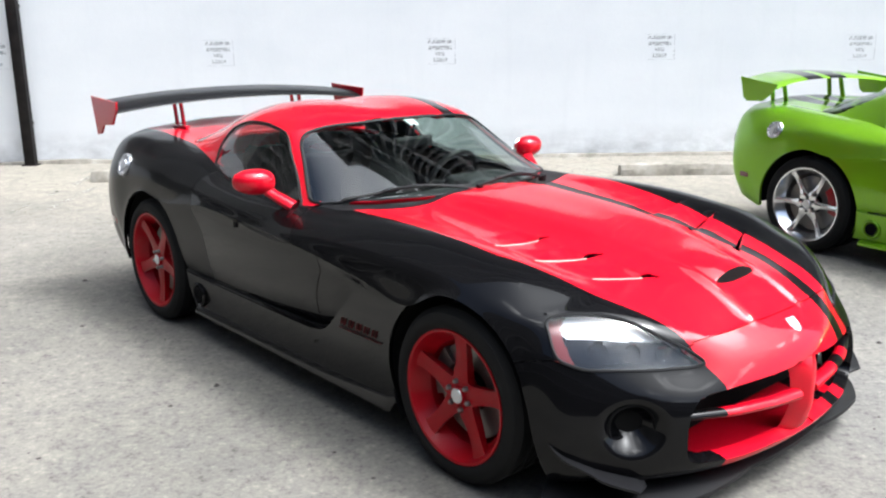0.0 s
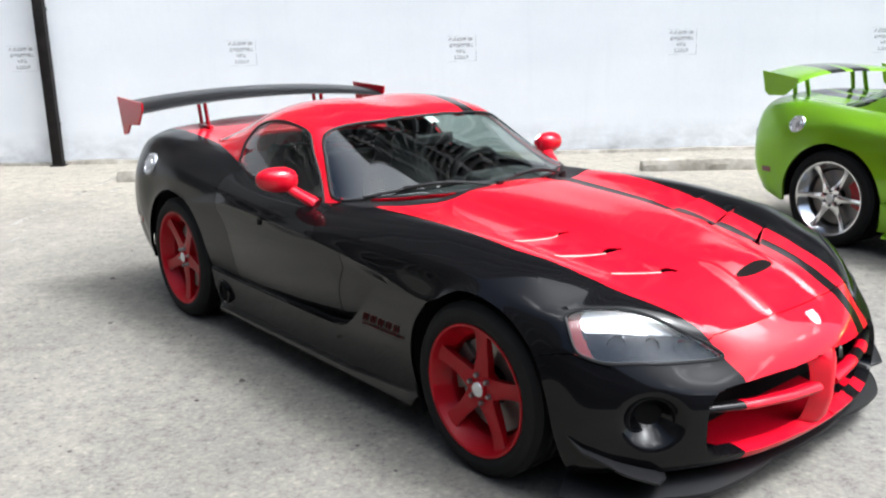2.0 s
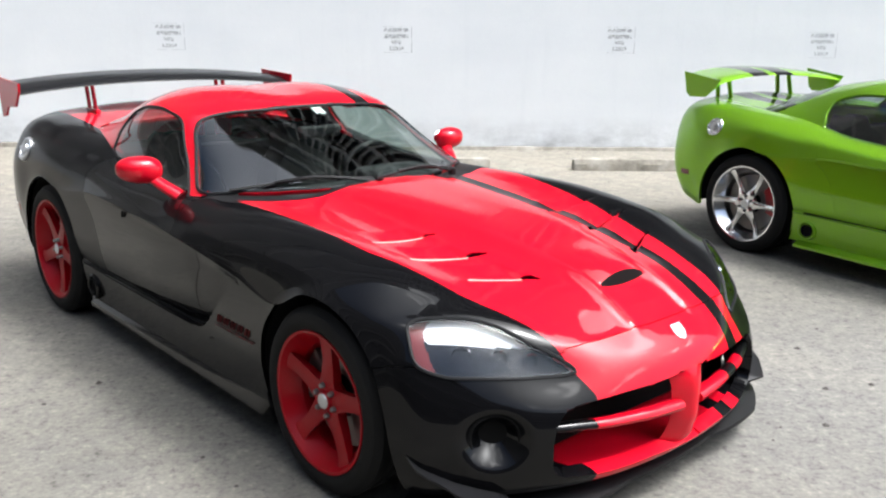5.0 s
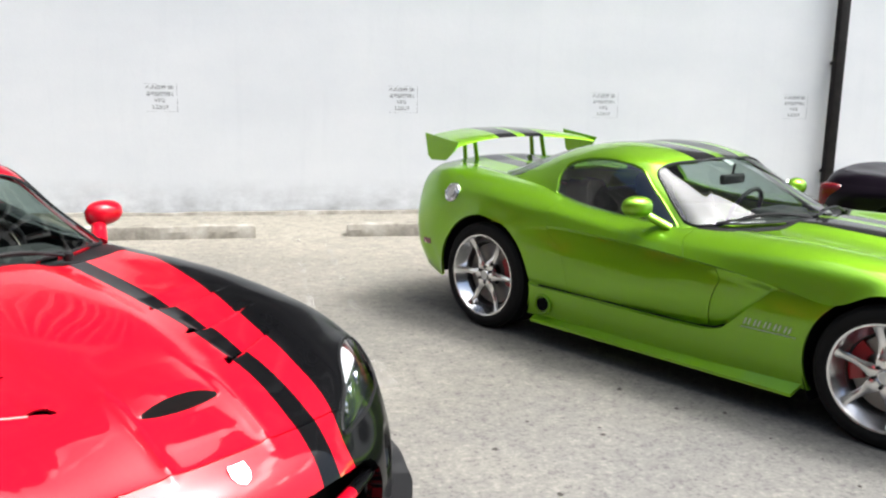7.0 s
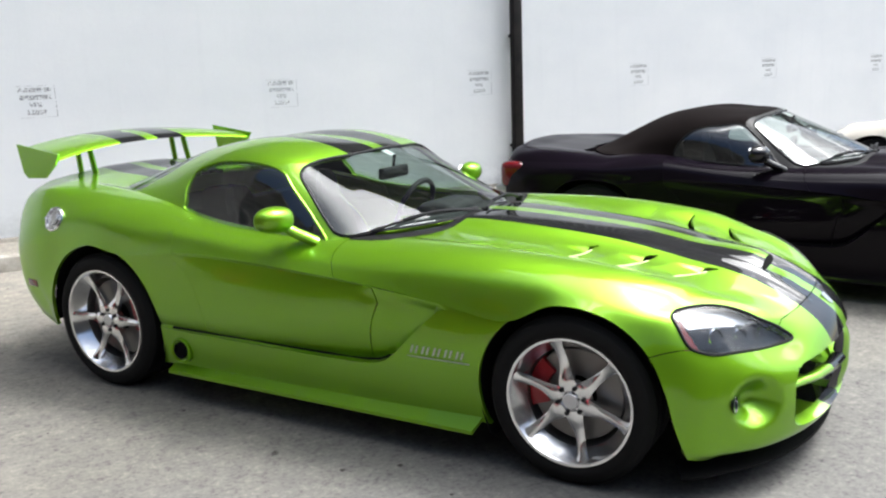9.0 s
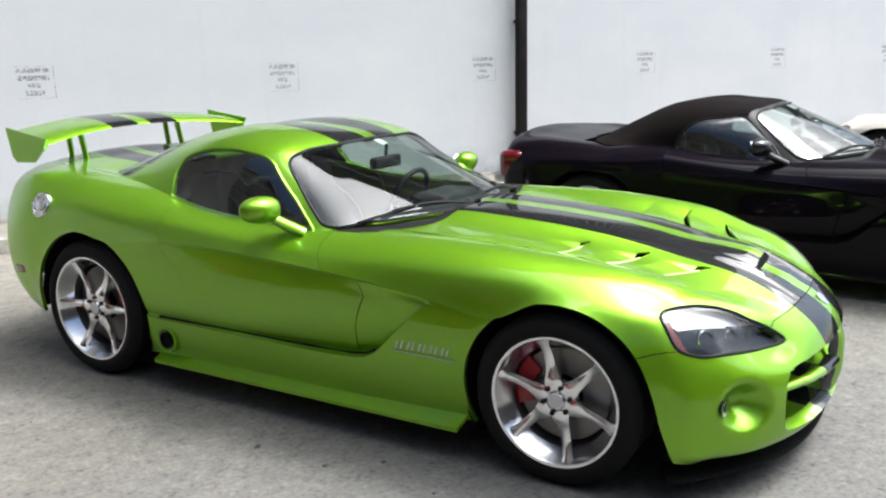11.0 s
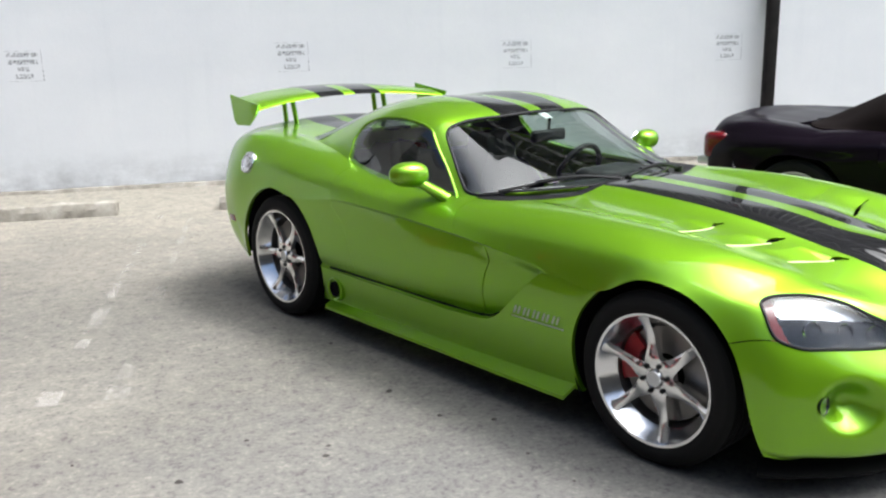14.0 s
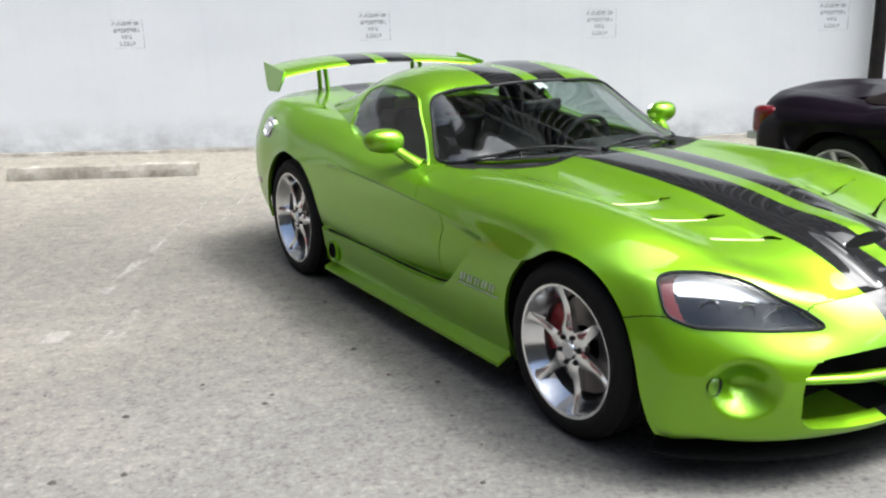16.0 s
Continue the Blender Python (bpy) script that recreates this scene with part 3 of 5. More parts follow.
# the upper storeys over the wall and the block at the yard's end: upright fins before dark boxes, mirrored in the cars
def deck_block(name, length, base, storeys, depth, label, face=None, gap=0.42, step=3.1):
    """Along local x, facing -y: a dark box for the shaded interior, floor bands and fins."""
    e = new(name)
    face = face or facade_mat
    top = base + step * storeys
    part("wall", box(0, length, 0.9, depth, base, top, 0), facade_dark, e, "dark box for the shade inside the decks", smooth=False)
    for f in range(storeys + 1):
        part("floor_band", box(0, length, 0.0, 0.95, base + step * f - 0.22, base + step * f + 0.22, 0), face, e, smooth=False)
    fin = part("fin", box(-0.08 * gap, 0.08 * gap, 0.02, 0.30, base, top, 0), face, e, smooth=False)
    n = int(length / gap)
    for i in range(n):
        f = fin if i == 0 else new("fin", fin.data)
        f.parent = e
        f.location = ((i + 0.5) * length / n, 0, 0)
    return tagged(e, label, "building")


deck_block("parking_deck", 19.5, WALL_H + 0.22, 5, 8.0, "taller parking deck storeys with upright fins above the white wall", gap=0.26, step=3.35).matrix_world = pose(-19, 0.26, 0)
deck_block("parking_deck", 17.5, WALL_H + 0.22, 4, 8.0, "lower parking deck storeys with upright fins above the white wall", gap=0.26, step=3.5).matrix_world = pose(0.5, 0.26, 0)
deck_block("office_block", 56.0, 0.22, 8, 8.0, "grey block with shaded openings at the end of the yard", block_grey).matrix_world = pose(-19, -38, 0, 0, 0, 90)
# the second block is unseen, added to darken what the cars mirror
deck_block("unseen_block", 50.0, 0.22, 3, 8.0, "unseen grey block added across the yard to darken reflections", block_grey).matrix_world = pose(32, -24, 0, 0, 0, 180)
part("wall_south", box(-19, 40, -40.3, -40, 0, 5.0, 0), facade_mat, smooth=False)
tagged(bpy.data.objects["wall_south"], "plain pale wall across the yard", "wall", kind="structure")

part("wall_joint", box(-16, 18, -0.022, 0.0, 0.0, 0.02, 0.004), joint_mat, smooth=False)
tagged(bpy.data.objects["wall_joint"], "dirty dark joint along the foot of the wall", "joint", kind="structure")

# scattered grit and leaf bits
def crumbs():
    r = random.Random(5)
    V, F = [], []
    spots = [(-3.81, -5.47), (-3.49, -6.41), (-2.70, -7.52), (-2.55, -7.30), (-5.34, -2.06), (1.77, -6.59), (1.60, -6.28), (1.98, -6.68), (1.28, -6.84), (0.75, -6.92), (0.66, -7.41), (0.89, -7.37), (0.49, -7.77)]
    spots += [(0.15 + r.gauss(0, .09), -7.22 + r.gauss(0, .07)) for _ in range(12)]
    for q in range(320 + len(spots)):
        x, y = spots[q] if q < len(spots) else (r.uniform(-7, 6), r.uniform(-9.5, -0.4))
        s = r.uniform(0.014, 0.024) if q < 13 else r.uniform(0.004, 0.012)
        a = len(V)
        n = 5
        t = r.uniform(0, 6)
        for p in range(n):
            V.append((x + s * math.cos(t + p * 6.283 / n) * r.uniform(.6, 1.2), y + s * math.sin(t + p * 6.283 / n) * r.uniform(.6, 1.2), 0.001))
        V.append((x, y, s * 0.6))
        F += [(a + p, a + (p + 1) % n, a + n) for p in range(n)]
    ob = part("debris", (V, F), debris_mat)
    tagged(ob, "small dark grit and leaf bits scattered on the asphalt", "debris", kind="stuff")


crumbs()

# ---- the sports cars ----
# Car frame: x ahead from the middle of the wheelbase, y to the car's left, z up from the ground.
AXLE_F, AXLE_R = 1.256, -1.256
ARCH_F, ARCH_R = (1.256, 0.323, 0.370), (-1.256, 0.345, 0.395)


def arch(which, degrees, y):
    """A place on a wheel arch's lip; degrees from straight ahead, over the top."""
    x, z, r = which
    return (x + r * math.cos(radians(degrees)), y, z + r * math.sin(radians(degrees)))


def body_net():
    """Cross lines of the body, nose to tail, each from the centre to the lower edge of the upper body."""
    rows = []

    def line(*p):
        rows.append(p)

    F, R = ARCH_F, ARCH_R
    line((1.98, 0, .15), (1.975, .20, .15), (1.95, .38, .15), (1.90, .54, .155), (1.83, .68, .16), (1.775, .79, .165), (1.73, .865, .17), (1.69, .905, .18))
    line((2.07, 0, .18), (2.06, .20, .18), (2.03, .38, .18), (1.975, .545, .18), (1.89, .70, .18), (1.80, .808, .185), (1.735, .885, .195), (1.68, .918, .21))
    line((2.095, 0, .27), (2.085, .20, .27), (2.055, .38, .27), (2.0, .545, .27), (1.91, .70, .28), (1.812, .813, .28), (1.73, .893, .28), (1.652, .93, .29))
    line((2.10, 0, .42), (2.085, .20, .42), (2.05, .375, .42), (1.99, .53, .42), (1.90, .685, .43), (1.80, .80, .43), (1.70, .89, .43), arch(F, 16, .932))
    line((2.062, 0, .516), (2.042, .20, .516), (1.998, .36, .517), (1.922, .50, .524), (1.84, .66, .54), (1.745, .79, .55), (1.66, .875, .555), arch(F, 32, .93))
    line((1.958, 0, .603), (1.946, .20, .600), (1.922, .36, .595), (1.885, .48, .601), (1.77, .64, .645), (1.67, .77, .66), (1.59, .86, .65), arch(F, 46, .928))
    line((1.78, 0, .694), (1.775, .20, .689), (1.745, .36, .678), (1.67, .51, .695), (1.59, .66, .720), (1.56, .78, .70), (1.505, .87, .68), arch(F, 62, .928))
    line((1.50, 0, .757), (1.50, .20, .752), (1.49, .37, .736), (1.42, .53, .749), (1.38, .69, .782), (1.41, .79, .755), (1.38, .88, .715), arch(F, 78, .932))
    line((1.256, 0, .805), (1.256, .20, .80), (1.25, .38, .77), (1.17, .54, .784), (1.14, .70, .814), (1.22, .80, .785), (1.21, .885, .74), arch(F, 98, .935))
    line((1.0, 0, .832), (1.0, .20, .828), (.99, .39, .79), (.92, .55, .803), (.90, .715, .832), (.99, .81, .805), (1.0, .89, .75), arch(F, 129, .935))
    line((.70, 0, .853), (.70, .20, .848), (.69, .40, .812), (.65, .56, .818), (.63, .72, .838), (.67, .815, .815), (.70, .892, .755), (.74, .93, .645))
    line((.43, 0, .862), (.43, .20, .858), (.41, .40, .828), (.39, .56, .828), (.36, .725, .835), (.36, .815, .812), (.36, .89, .758), (.38, .93, .69))
    line((.05, 0, .845), (.05, .20, .842), (.05, .40, .835), (.05, .57, .83), (.05, .745, .83), (.05, .815, .812), (.05, .885, .765), (.05, .925, .715))
    line((-.30, 0, .84), (-.30, .20, .84), (-.30, .40, .84), (-.30, .57, .84), (-.30, .745, .838), (-.30, .82, .826), (-.30, .893, .787), (-.30, .925, .735))
    line((-.65, 0, .86), (-.65, .20, .86), (-.65, .40, .862), (-.65, .56, .865), (-.65, .725, .873), (-.65, .81, .863), (-.65, .893, .82), (-.63, .928, .745))
    line((-.95, 0, .91), (-.95, .20, .91), (-.95, .38, .915), (-.95, .54, .922), (-.95, .70, .932), (-.95, .80, .912), (-.97, .90, .842), arch(R, 66, .937))
    line((-1.256, 0, .945), (-1.256, .20, .945), (-1.256, .37, .945), (-1.256, .53, .95), (-1.256, .68, .968), (-1.256, .80, .948), (-1.26, .912, .87), arch(R, 99, .942))
    line((-1.52, 0, .98), (-1.52, .20, .98), (-1.52, .37, .978), (-1.52, .52, .978), (-1.52, .66, .994), (-1.51, .80, .97), (-1.49, .912, .868), arch(R, 128, .942))
    line((-1.82, 0, 1.008), (-1.82, .20, 1.008), (-1.82, .37, 1.004), (-1.82, .51, 1.005), (-1.82, .66, 1.004), (-1.81, .795, .972), (-1.79, .898, .845), arch(R, 164, .936))
    line((-2.08, 0, 1.022), (-2.07, .20, 1.02), (-2.05, .36, 1.01), (-2.03, .50, 1.0), (-2.01, .64, .98), (-1.98, .77, .922), (-1.93, .872, .775), arch(R, 184, .925))
    line((-2.12, 0, .75), (-2.12, .20, .75), (-2.11, .36, .745), (-2.095, .50, .735), (-2.075, .64, .715), (-2.03, .77, .66), (-1.955, .868, .50), (-1.655, .912, .275))
    line((-2.07, 0, .41), (-2.07, .20, .41), (-2.06, .36, .405), (-2.045, .50, .40), (-2.02, .64, .39), (-1.97, .76, .375), (-1.89, .845, .335), (-1.70, .892, .27))
    return rows


# outlines on the body, in (line, station) numbers
HEADLAMP = rounded([(2.62, 4.08), (3.05, 4.68), (3.75, 5.15), (4.6, 5.42), (5.15, 5.48), (5.55, 5.28), (5.78, 4.75), (5.72, 4.10), (5.3, 3.93), (4.4, 3.90), (3.4, 3.93)], 5)
SEAM = [(0, 5.0), (2.0, 4.99), (2.7, 4.88), (3.0, 4.55)]
SEAM_SIDE = [(5.5, 4.02), (6.2, 4.12), (7.0, 4.3)]
GRILLE = rounded([(-0.6, 3.40), (0.9, 3.40), (2.2, 3.30), (2.95, 3.10), (3.16, 2.75), (3.18, 2.1), (3.05, 1.62), (2.4, 1.42), (0.9, 1.36), (-0.6, 1.36)], 5)
CABIN = [(-1, 10.9), (2.0, 11.0), (3.0, 11.35), (3.85, 12.1), (3.9, 14.5), (3.6, 15.5), (3.1, 16.5), (2.8, 16.9), (-1, 17.0)]
COWL = [(0.6, 10.72), (2.0, 10.86), (3.9, 10.98), (4.1, 11.25), (4.05, 12.4), (0.6, 12.4)]
DOOR_TOP = [(3.8, 11.62), (5.5, 11.62), (7.2, 11.5), (7.2, 14.2), (5.5, 14.3), (3.8, 14.3)]
GULLY = [(.74, .645), (.60, .510), (.50, .412), (.455, .378), (.41, .358), (.35, .350), (.10, .348), (-.40, .353), (-.92, .362)]


# front edges of the bonnet louvres, the run of the ramp before each, and its inner and outer end
LOUVRES = [([(1.3, 8.26), (1.42, 8.30), (1.8, 8.46), (2.4, 8.36), (3.0, 8.18), (3.6, 8.02)], .352, .70),
           ([(1.2, 7.33), (1.36, 7.38), (1.8, 7.47), (2.4, 7.46), (3.05, 7.40), (3.6, 7.26)], .350, .68),
           ([(1.1, 6.36), (1.27, 6.42), (1.65, 6.58), (2.1, 6.64), (2.65, 6.67), (3.2, 6.62)], .310, .60)]
VENTS = [[(1.55, 8.36), (1.8, 8.46), (2.4, 8.36), (3.0, 8.18), (3.5, 8.047), (3.4, 8.10), (2.9, 8.25), (2.3, 8.44), (1.76, 8.52)],
         [(1.48, 7.41), (1.8, 7.47), (2.4, 7.46), (3.0, 7.41), (3.5, 7.285), (3.4, 7.34), (2.9, 7.47), (2.3, 7.55), (1.7, 7.58)],
         [(1.38, 6.47), (1.65, 6.58), (2.1, 6.64), (2.6, 6.67), (3.15, 6.625), (3.05, 6.66), (2.5, 6.73), (2.0, 6.72), (1.5, 6.64)]]
LOUVRE_RISE = 0.002
LOUVRE_SINK = 0.015


def hood_relief(P, s, g):
    """Louvres, the air scoop and the two spear creases of the bonnet, and the lamp pockets in the bumper."""
    P = P.copy()
    x, y, z = P[:, 0], np.abs(P[:, 1]), P[:, 2]
    top = z > 0.55
    # raised dome down the middle that narrows to the scoop
    half = np.interp(x, [0.4, 1.0, 1.6, 1.85], [0.30, 0.27, 0.19, 0.13])
    soft = 1 / (1 + np.exp(np.clip((y - half) / 0.018, -40, 40)))
    P[:, 2] += np.where(top & (x > .3), 0.016 * soft * np.interp(x, [.3, .6, 1.6, 1.9], [0.2, 1, 1, 0]), 0)
    for (poly, y_in, y_out) in LOUVRES:
        front = np.interp(g, [p[0] for p in poly], [p[1] for p in poly])
        near = np.clip(1 - (front - s) / 0.62, 0, 1) ** 1.3 * (s <= front + 1e-3)
        P[:, 2] += np.where(top, LOUVRE_RISE * near * np.clip((y - y_in - 0.01) / 0.09, 0, 1) * np.clip((y_out - y) / 0.20, 0, 1), 0)
        # behind each lip the skin dips and climbs back to the bonnet's level
        dip = np.clip(1 - (s - front) / 0.55, 0, 1) * (s > front + 1e-3)
        P[:, 2] -= np.where(top, LOUVRE_SINK * dip * np.clip((y - y_in + 0.006) / 0.022, 0, 1) * np.clip((y_out - 0.05 - y) / 0.12, 0, 1), 0)
    # the bonnet runs flat to the shut line, where the nose folds down
    back = np.clip(s - 5.0, 0, 2)
    P[:, 2] -= np.where(top, 0.055 * back * np.exp(-back / 0.3) * np.clip((3.4 - g) / 0.6, 0, 1), 0)
    # scoop: the bonnet sinks in front of a raised, arched lip
    mouth = np.clip(1 - (y / 0.125) ** 2, 0, 1)
    P[:, 2] -= np.where(top & (s < 6.02) & (s > 5.45), 0.016 * mouth * np.clip((s - 5.45) / 0.45, 0, 1), 0)
    P[:, 2] += np.where(top & (s >= 6.02) & (s < 7.2), 0.030 * mouth ** 0.8 * np.clip((7.2 - s) / 1.0, 0, 1) ** 1.5, 0)
    # spear creases from the dome towards the nose
    for x0, y0, x1, y1 in ((1.60, 0.15, 1.975, 0.152),):
        t = np.clip((x - x0) / (x1 - x0), 0, 1)
        dist = y - (y0 + (y1 - y0) * t)
        P[:, 2] += np.where(top & (x > x0) & (x < x1), 0.017 * np.exp(-np.abs(dist) / 0.014) * np.clip(np.minimum(t * 3, (1 - t) * 8), 0, 1), 0)
    # round pockets at the bumper's corners
    c = np.array([1.893, 0.725, 0.355])
    way = np.array([0.80, 0.60, 0.0])
    Q = np.stack([x, y, z], 1) - c
    along = Q @ way
    r = np.hypot((Q @ np.array([-0.60, 0.80, 0.0])) / 1.22, Q[:, 2])
    t_ = np.clip((0.102 - r) / 0.09, 0, 1)
    depth = 0.078 * t_ * t_ * (3 - 2 * t_)
    m = (np.abs(along) < 0.09) & (r < 0.102)
    sx = np.sign(P[:, 1])
    P[:, 0] -= np.where(m, depth * way[0], 0)
    P[:, 1] -= np.where(m, depth * way[1] * sx, 0)
    return P


def louvre_line(sheet, poly, side):
    g = np.linspace(poly[0][0], poly[-1][0], 100)
    return sheet.curve([(a, float(np.interp(a, [p[0] for p in poly], [p[1] for p in poly]))) for a in g], side)


def side_sheet(edge):
    """The flank between the arches, hung from the crease: edge runs front to rear along it, y positive."""
    n, rows, kink = len(edge), 46, 26
    u = (edge[:, 0] - edge[0, 0]) / (edge[-1, 0] - edge[0, 0])
    out = np.zeros((rows, n, 3))
    fx, fz, fr = ARCH_F
    rx, rz, rr = ARCH_R
    low, tz = 0.165, edge[:, 2]
    knots, wide = [0.165, 0.24, 0.36, 0.5, 0.64, 0.75], [0.885, 0.900, 0.918, 0.930, 0.930, 0.928]

    def across(z):
        a = fx - np.sqrt(np.maximum(fr**2 - (np.minimum(z, tz[0]) - fz) ** 2, 0))
        b = rx + np.sqrt(np.maximum(rr**2 - (np.minimum(z, tz[-1]) - rz) ** 2, 0))
        return a + (b - a) * u

    # one row of the net follows the gully under the door and up the fender's trailing edge
    gx, gz_ = [p[0] for p in GULLY[::-1]], [p[1] for p in GULLY[::-1]]
    path = np.minimum(np.interp(edge[:, 0], gx, gz_), tz - 0.03)
    for _ in range(4):
        path = np.minimum(np.interp(across(path), gx, gz_), tz - 0.03)
    for k in range(rows):
        z = tz + (path - tz) * k / kink if k <= kink else path + (low - path) * (k - kink) / (rows - 1 - kink)
        w = (tz - z) / (tz - low)
        x = across(z) if k else edge[:, 0]
        y = np.interp(z, knots, wide) + (edge[:, 1] - np.interp(tz, knots, wide)) * (1 - w) ** 2
        out[k] = np.stack([x, y, z], 1)
    P = out.reshape(-1, 3)
    xz = P[:, [0, 2]]
    q, d = nearest(GULLY, xz, closed=False)
    deep = np.interp(P[:, 0], [-0.9, -0.3, 0.2, 0.42, 0.60, 0.69, 0.745], [0.020, 0.024, 0.046, 0.060, 0.048, 0.034, 0.0])
    reach = np.interp(P[:, 0], [-0.9, 0.0, 0.4, 0.7], [0.035, 0.05, 0.15, 0.12])
    upper = np.repeat(np.arange(rows) < kink, n)
    drop = np.repeat(tz[None], rows, 0).ravel() - P[:, 2]
    ease = np.clip(drop / 0.06, 0, 1)
    P[:, 1] -= np.where(upper, deep * np.exp(-d / reach) * ease * ease * (3 - 2 * ease), 0)
    P[:, 1] -= np.where(drop > 1e-6, np.interp(P[:, 0], [-.95, -.6, -.2, .1, .45, .72, .95, 1.05], [.002, .008, .012, .015, .020, .018, .008, 0]) * np.exp(-drop / 0.06), 0)
    return P.reshape(rows, n, 3)


_shell = {}


def body_shell():
    """Cuts the body into panels: name -> (verts, quads). Shared by all cars."""
    if _shell:
        return _shell
    sh = Sheet(body_net(), [10, 12, 14, 14, 16, 40, 44, 40, 40, 30, 20, 16, 10, 10, 10, 10, 10, 10, 10, 8, 8], 22)
    for poly in [HEADLAMP, GRILLE, CABIN] + VENTS:
        sh.snap(poly)
    for poly in (SEAM, SEAM_SIDE, DOOR_TOP[0:3], DOOR_TOP[3:6], COWL[0:3]):
        sh.snap(poly, closed=False)
    P = sh.at(sh.I, sh.J)
    shape = P.shape
    P = hood_relief(P.reshape(-1, 3), np.interp(sh.I, np.arange(len(sh.s)), sh.s).ravel(), np.abs(np.interp(sh.J, np.arange(len(sh.g)), sh.g)).ravel()).reshape(shape)
    F = sh.quads()
    M = sh.middles()
    gm = np.abs(np.interp(M[:, 1], np.arange(len(sh.g)), sh.g))
    sm = np.interp(M[:, 0], np.arange(len(sh.s)), sh.s)
    left = M[:, 1] > (len(sh.g) - 1) / 2
    lab = np.full(len(F), "rear_quarter", object)
    seam_s = np.interp(gm, [0, 2.0, 2.7, 3.0, 3.6, 5.5, 6.2, 7.0], [5.0, 4.99, 4.88, 4.55, 4.2, 4.02, 4.12, 4.3])
    lab[(sm < 12.0)] = "bonnet"
    lab[sm < seam_s] = "front_bumper"
    lab[sh.within(COWL)] = "cowl_panel"
    lab[sh.within(DOOR_TOP)] = "door"
    hl = sh.within(HEADLAMP)
    lab[hl] = "headlight"
    lab[sh.within(GRILLE)] = "cut"
    lab[sh.within(CABIN)] = "cut"
    for poly in VENTS:
        lab[sh.within(poly)] = "cut"
    V = [P.reshape(-1, 3)]
    faces, labels, sides = [F], [lab], [left]
    # flanks
    i0, i1 = int(np.searchsorted(sh.s, 9.0)), int(np.searchsorted(sh.s, 15.0))
    count = P.shape[0] * P.shape[1]
    for sgn, col in ((-1, 0), (1, P.shape[1] - 1)):
        edge = P[i0:i1 + 1, col] * (1, sgn, 1)
        S = side_sheet(edge) * (1, sgn, 1)
        r, n = S.shape[:2]
        V.append(S.reshape(-1, 3))
        k = np.arange(r * n).reshape(r, n) + count
        count += r * n
        q = np.stack([k[:-1, :-1], k[1:, :-1], k[1:, 1:], k[:-1, 1:]], -1).reshape(-1, 4)
        if sgn < 0:
            q = q[:, ::-1]
        c = np.concatenate(V)[q].mean(1)
        row_s = np.tile((sh.s[i0:i1] + sh.s[i0 + 1:i1 + 1]) / 2, r - 1)
        l = np.full(len(q), "door", object)
        l[row_s < 11.0] = "front_fender"
        l[row_s > 14.2] = "rear_quarter"
        below = np.repeat(np.arange(r - 1) >= 26, n - 1)
        l[below] = "front_fender"
        faces.append(q)
        labels.append(l)
        sides.append(np.full(len(q), sgn > 0))
    V, F, lab, left = np.concatenate(V), np.concatenate(faces), np.concatenate(labels), np.concatenate(sides)
    # one vertex where two sheets meet
    _, first, inv = np.unique(np.round(V / 2e-5).astype(np.int64), axis=0, return_index=True, return_inverse=True)
    V, F = V[first], inv.reshape(-1)[F]
    for name in ("bonnet", "front_bumper", "rear_quarter"):
        _shell[name] = (V, F[lab == name])
    for name in ("door", "headlight", "front_fender", "cowl_panel"):
        for s, tag in ((False, "R"), (True, "L")):
            _shell[name + tag] = (V, F[(lab == name) & (left == s)])
    _shell["sheet"] = sh
    return _shell


def roof_net(open_top=False):
    rows = []

    def line(*p):
        rows.append(p)

    line((.50, 0, .857), (.448, .27, .853), (.312, .52, .843), (.125, .755, .826), (.105, .770, .818), (.085, .782, .808))
    line((.19, 0, 1.005), (.156, .242, .9986), (.073, .452, .983), (-.055, .655, .958), (-.06, .725, .885), (-.065, .778, .815))
    rows.append(None)
    line((-.165, 0, 1.158), (-.177, .205, 1.152), (-.205, .390, 1.138), (-.25, .568, 1.110), (-.25, .690, .975), (-.25, .770, .822))
    dz = 0.03 if open_top else 0.0
    line((-.40, 0, 1.204 - dz), (-.40, .22, 1.210 - dz), (-.42, .41, 1.198 - dz), (-.44, .582, 1.148 - dz), (-.445, .70, 1.005), (-.45, .767, .836))
    line((-.62, 0, 1.214 - dz), (-.62, .22, 1.226 - dz), (-.63, .41, 1.210 - dz), (-.64, .58, 1.150 - dz), (-.645, .69, 1.015), (-.65, .747, .866))
    if open_top:
        line((-.90, 0, 1.155), (-.90, .22, 1.15), (-.90, .39, 1.125), (-.89, .55, 1.065), (-.87, .66, .99), (-.85, .735, .885))
        line((-1.15, 0, 1.045), (-1.15, .22, 1.04), (-1.14, .40, 1.01), (-1.13, .54, .95), (-1.10, .65, .91), (-1.05, .715, .885))
        line((-1.42, 0, .905), (-1.42, .22, .905), (-1.40, .40, .905), (-1.37, .54, .905), (-1.31, .65, .90), (-1.24, .705, .885))
    else:
        line((-.92, 0, 1.19), (-.92, .21, 1.194), (-.92, .38, 1.174), (-.92, .535, 1.112), (-.93, .645, 1.003), (-.94, .71, .915))
        line((-1.22, 0, 1.12), (-1.22, .20, 1.118), (-1.22, .35, 1.094), (-1.22, .47, 1.05), (-1.22, .575, .995), (-1.22, .655, .945))
        line((-1.62, 0, .962), (-1.62, .19, .962), (-1.60, .34, .96), (-1.57, .46, .955), (-1.54, .54, .95), (-1.50, .60, .942))
    # the screen stays straight up to just below the header
    rows[2] = tuple(tuple(a + 0.9 * (b - a) for a, b in zip(p, q)) for p, q in zip(rows[1], rows[3]))
    return rows


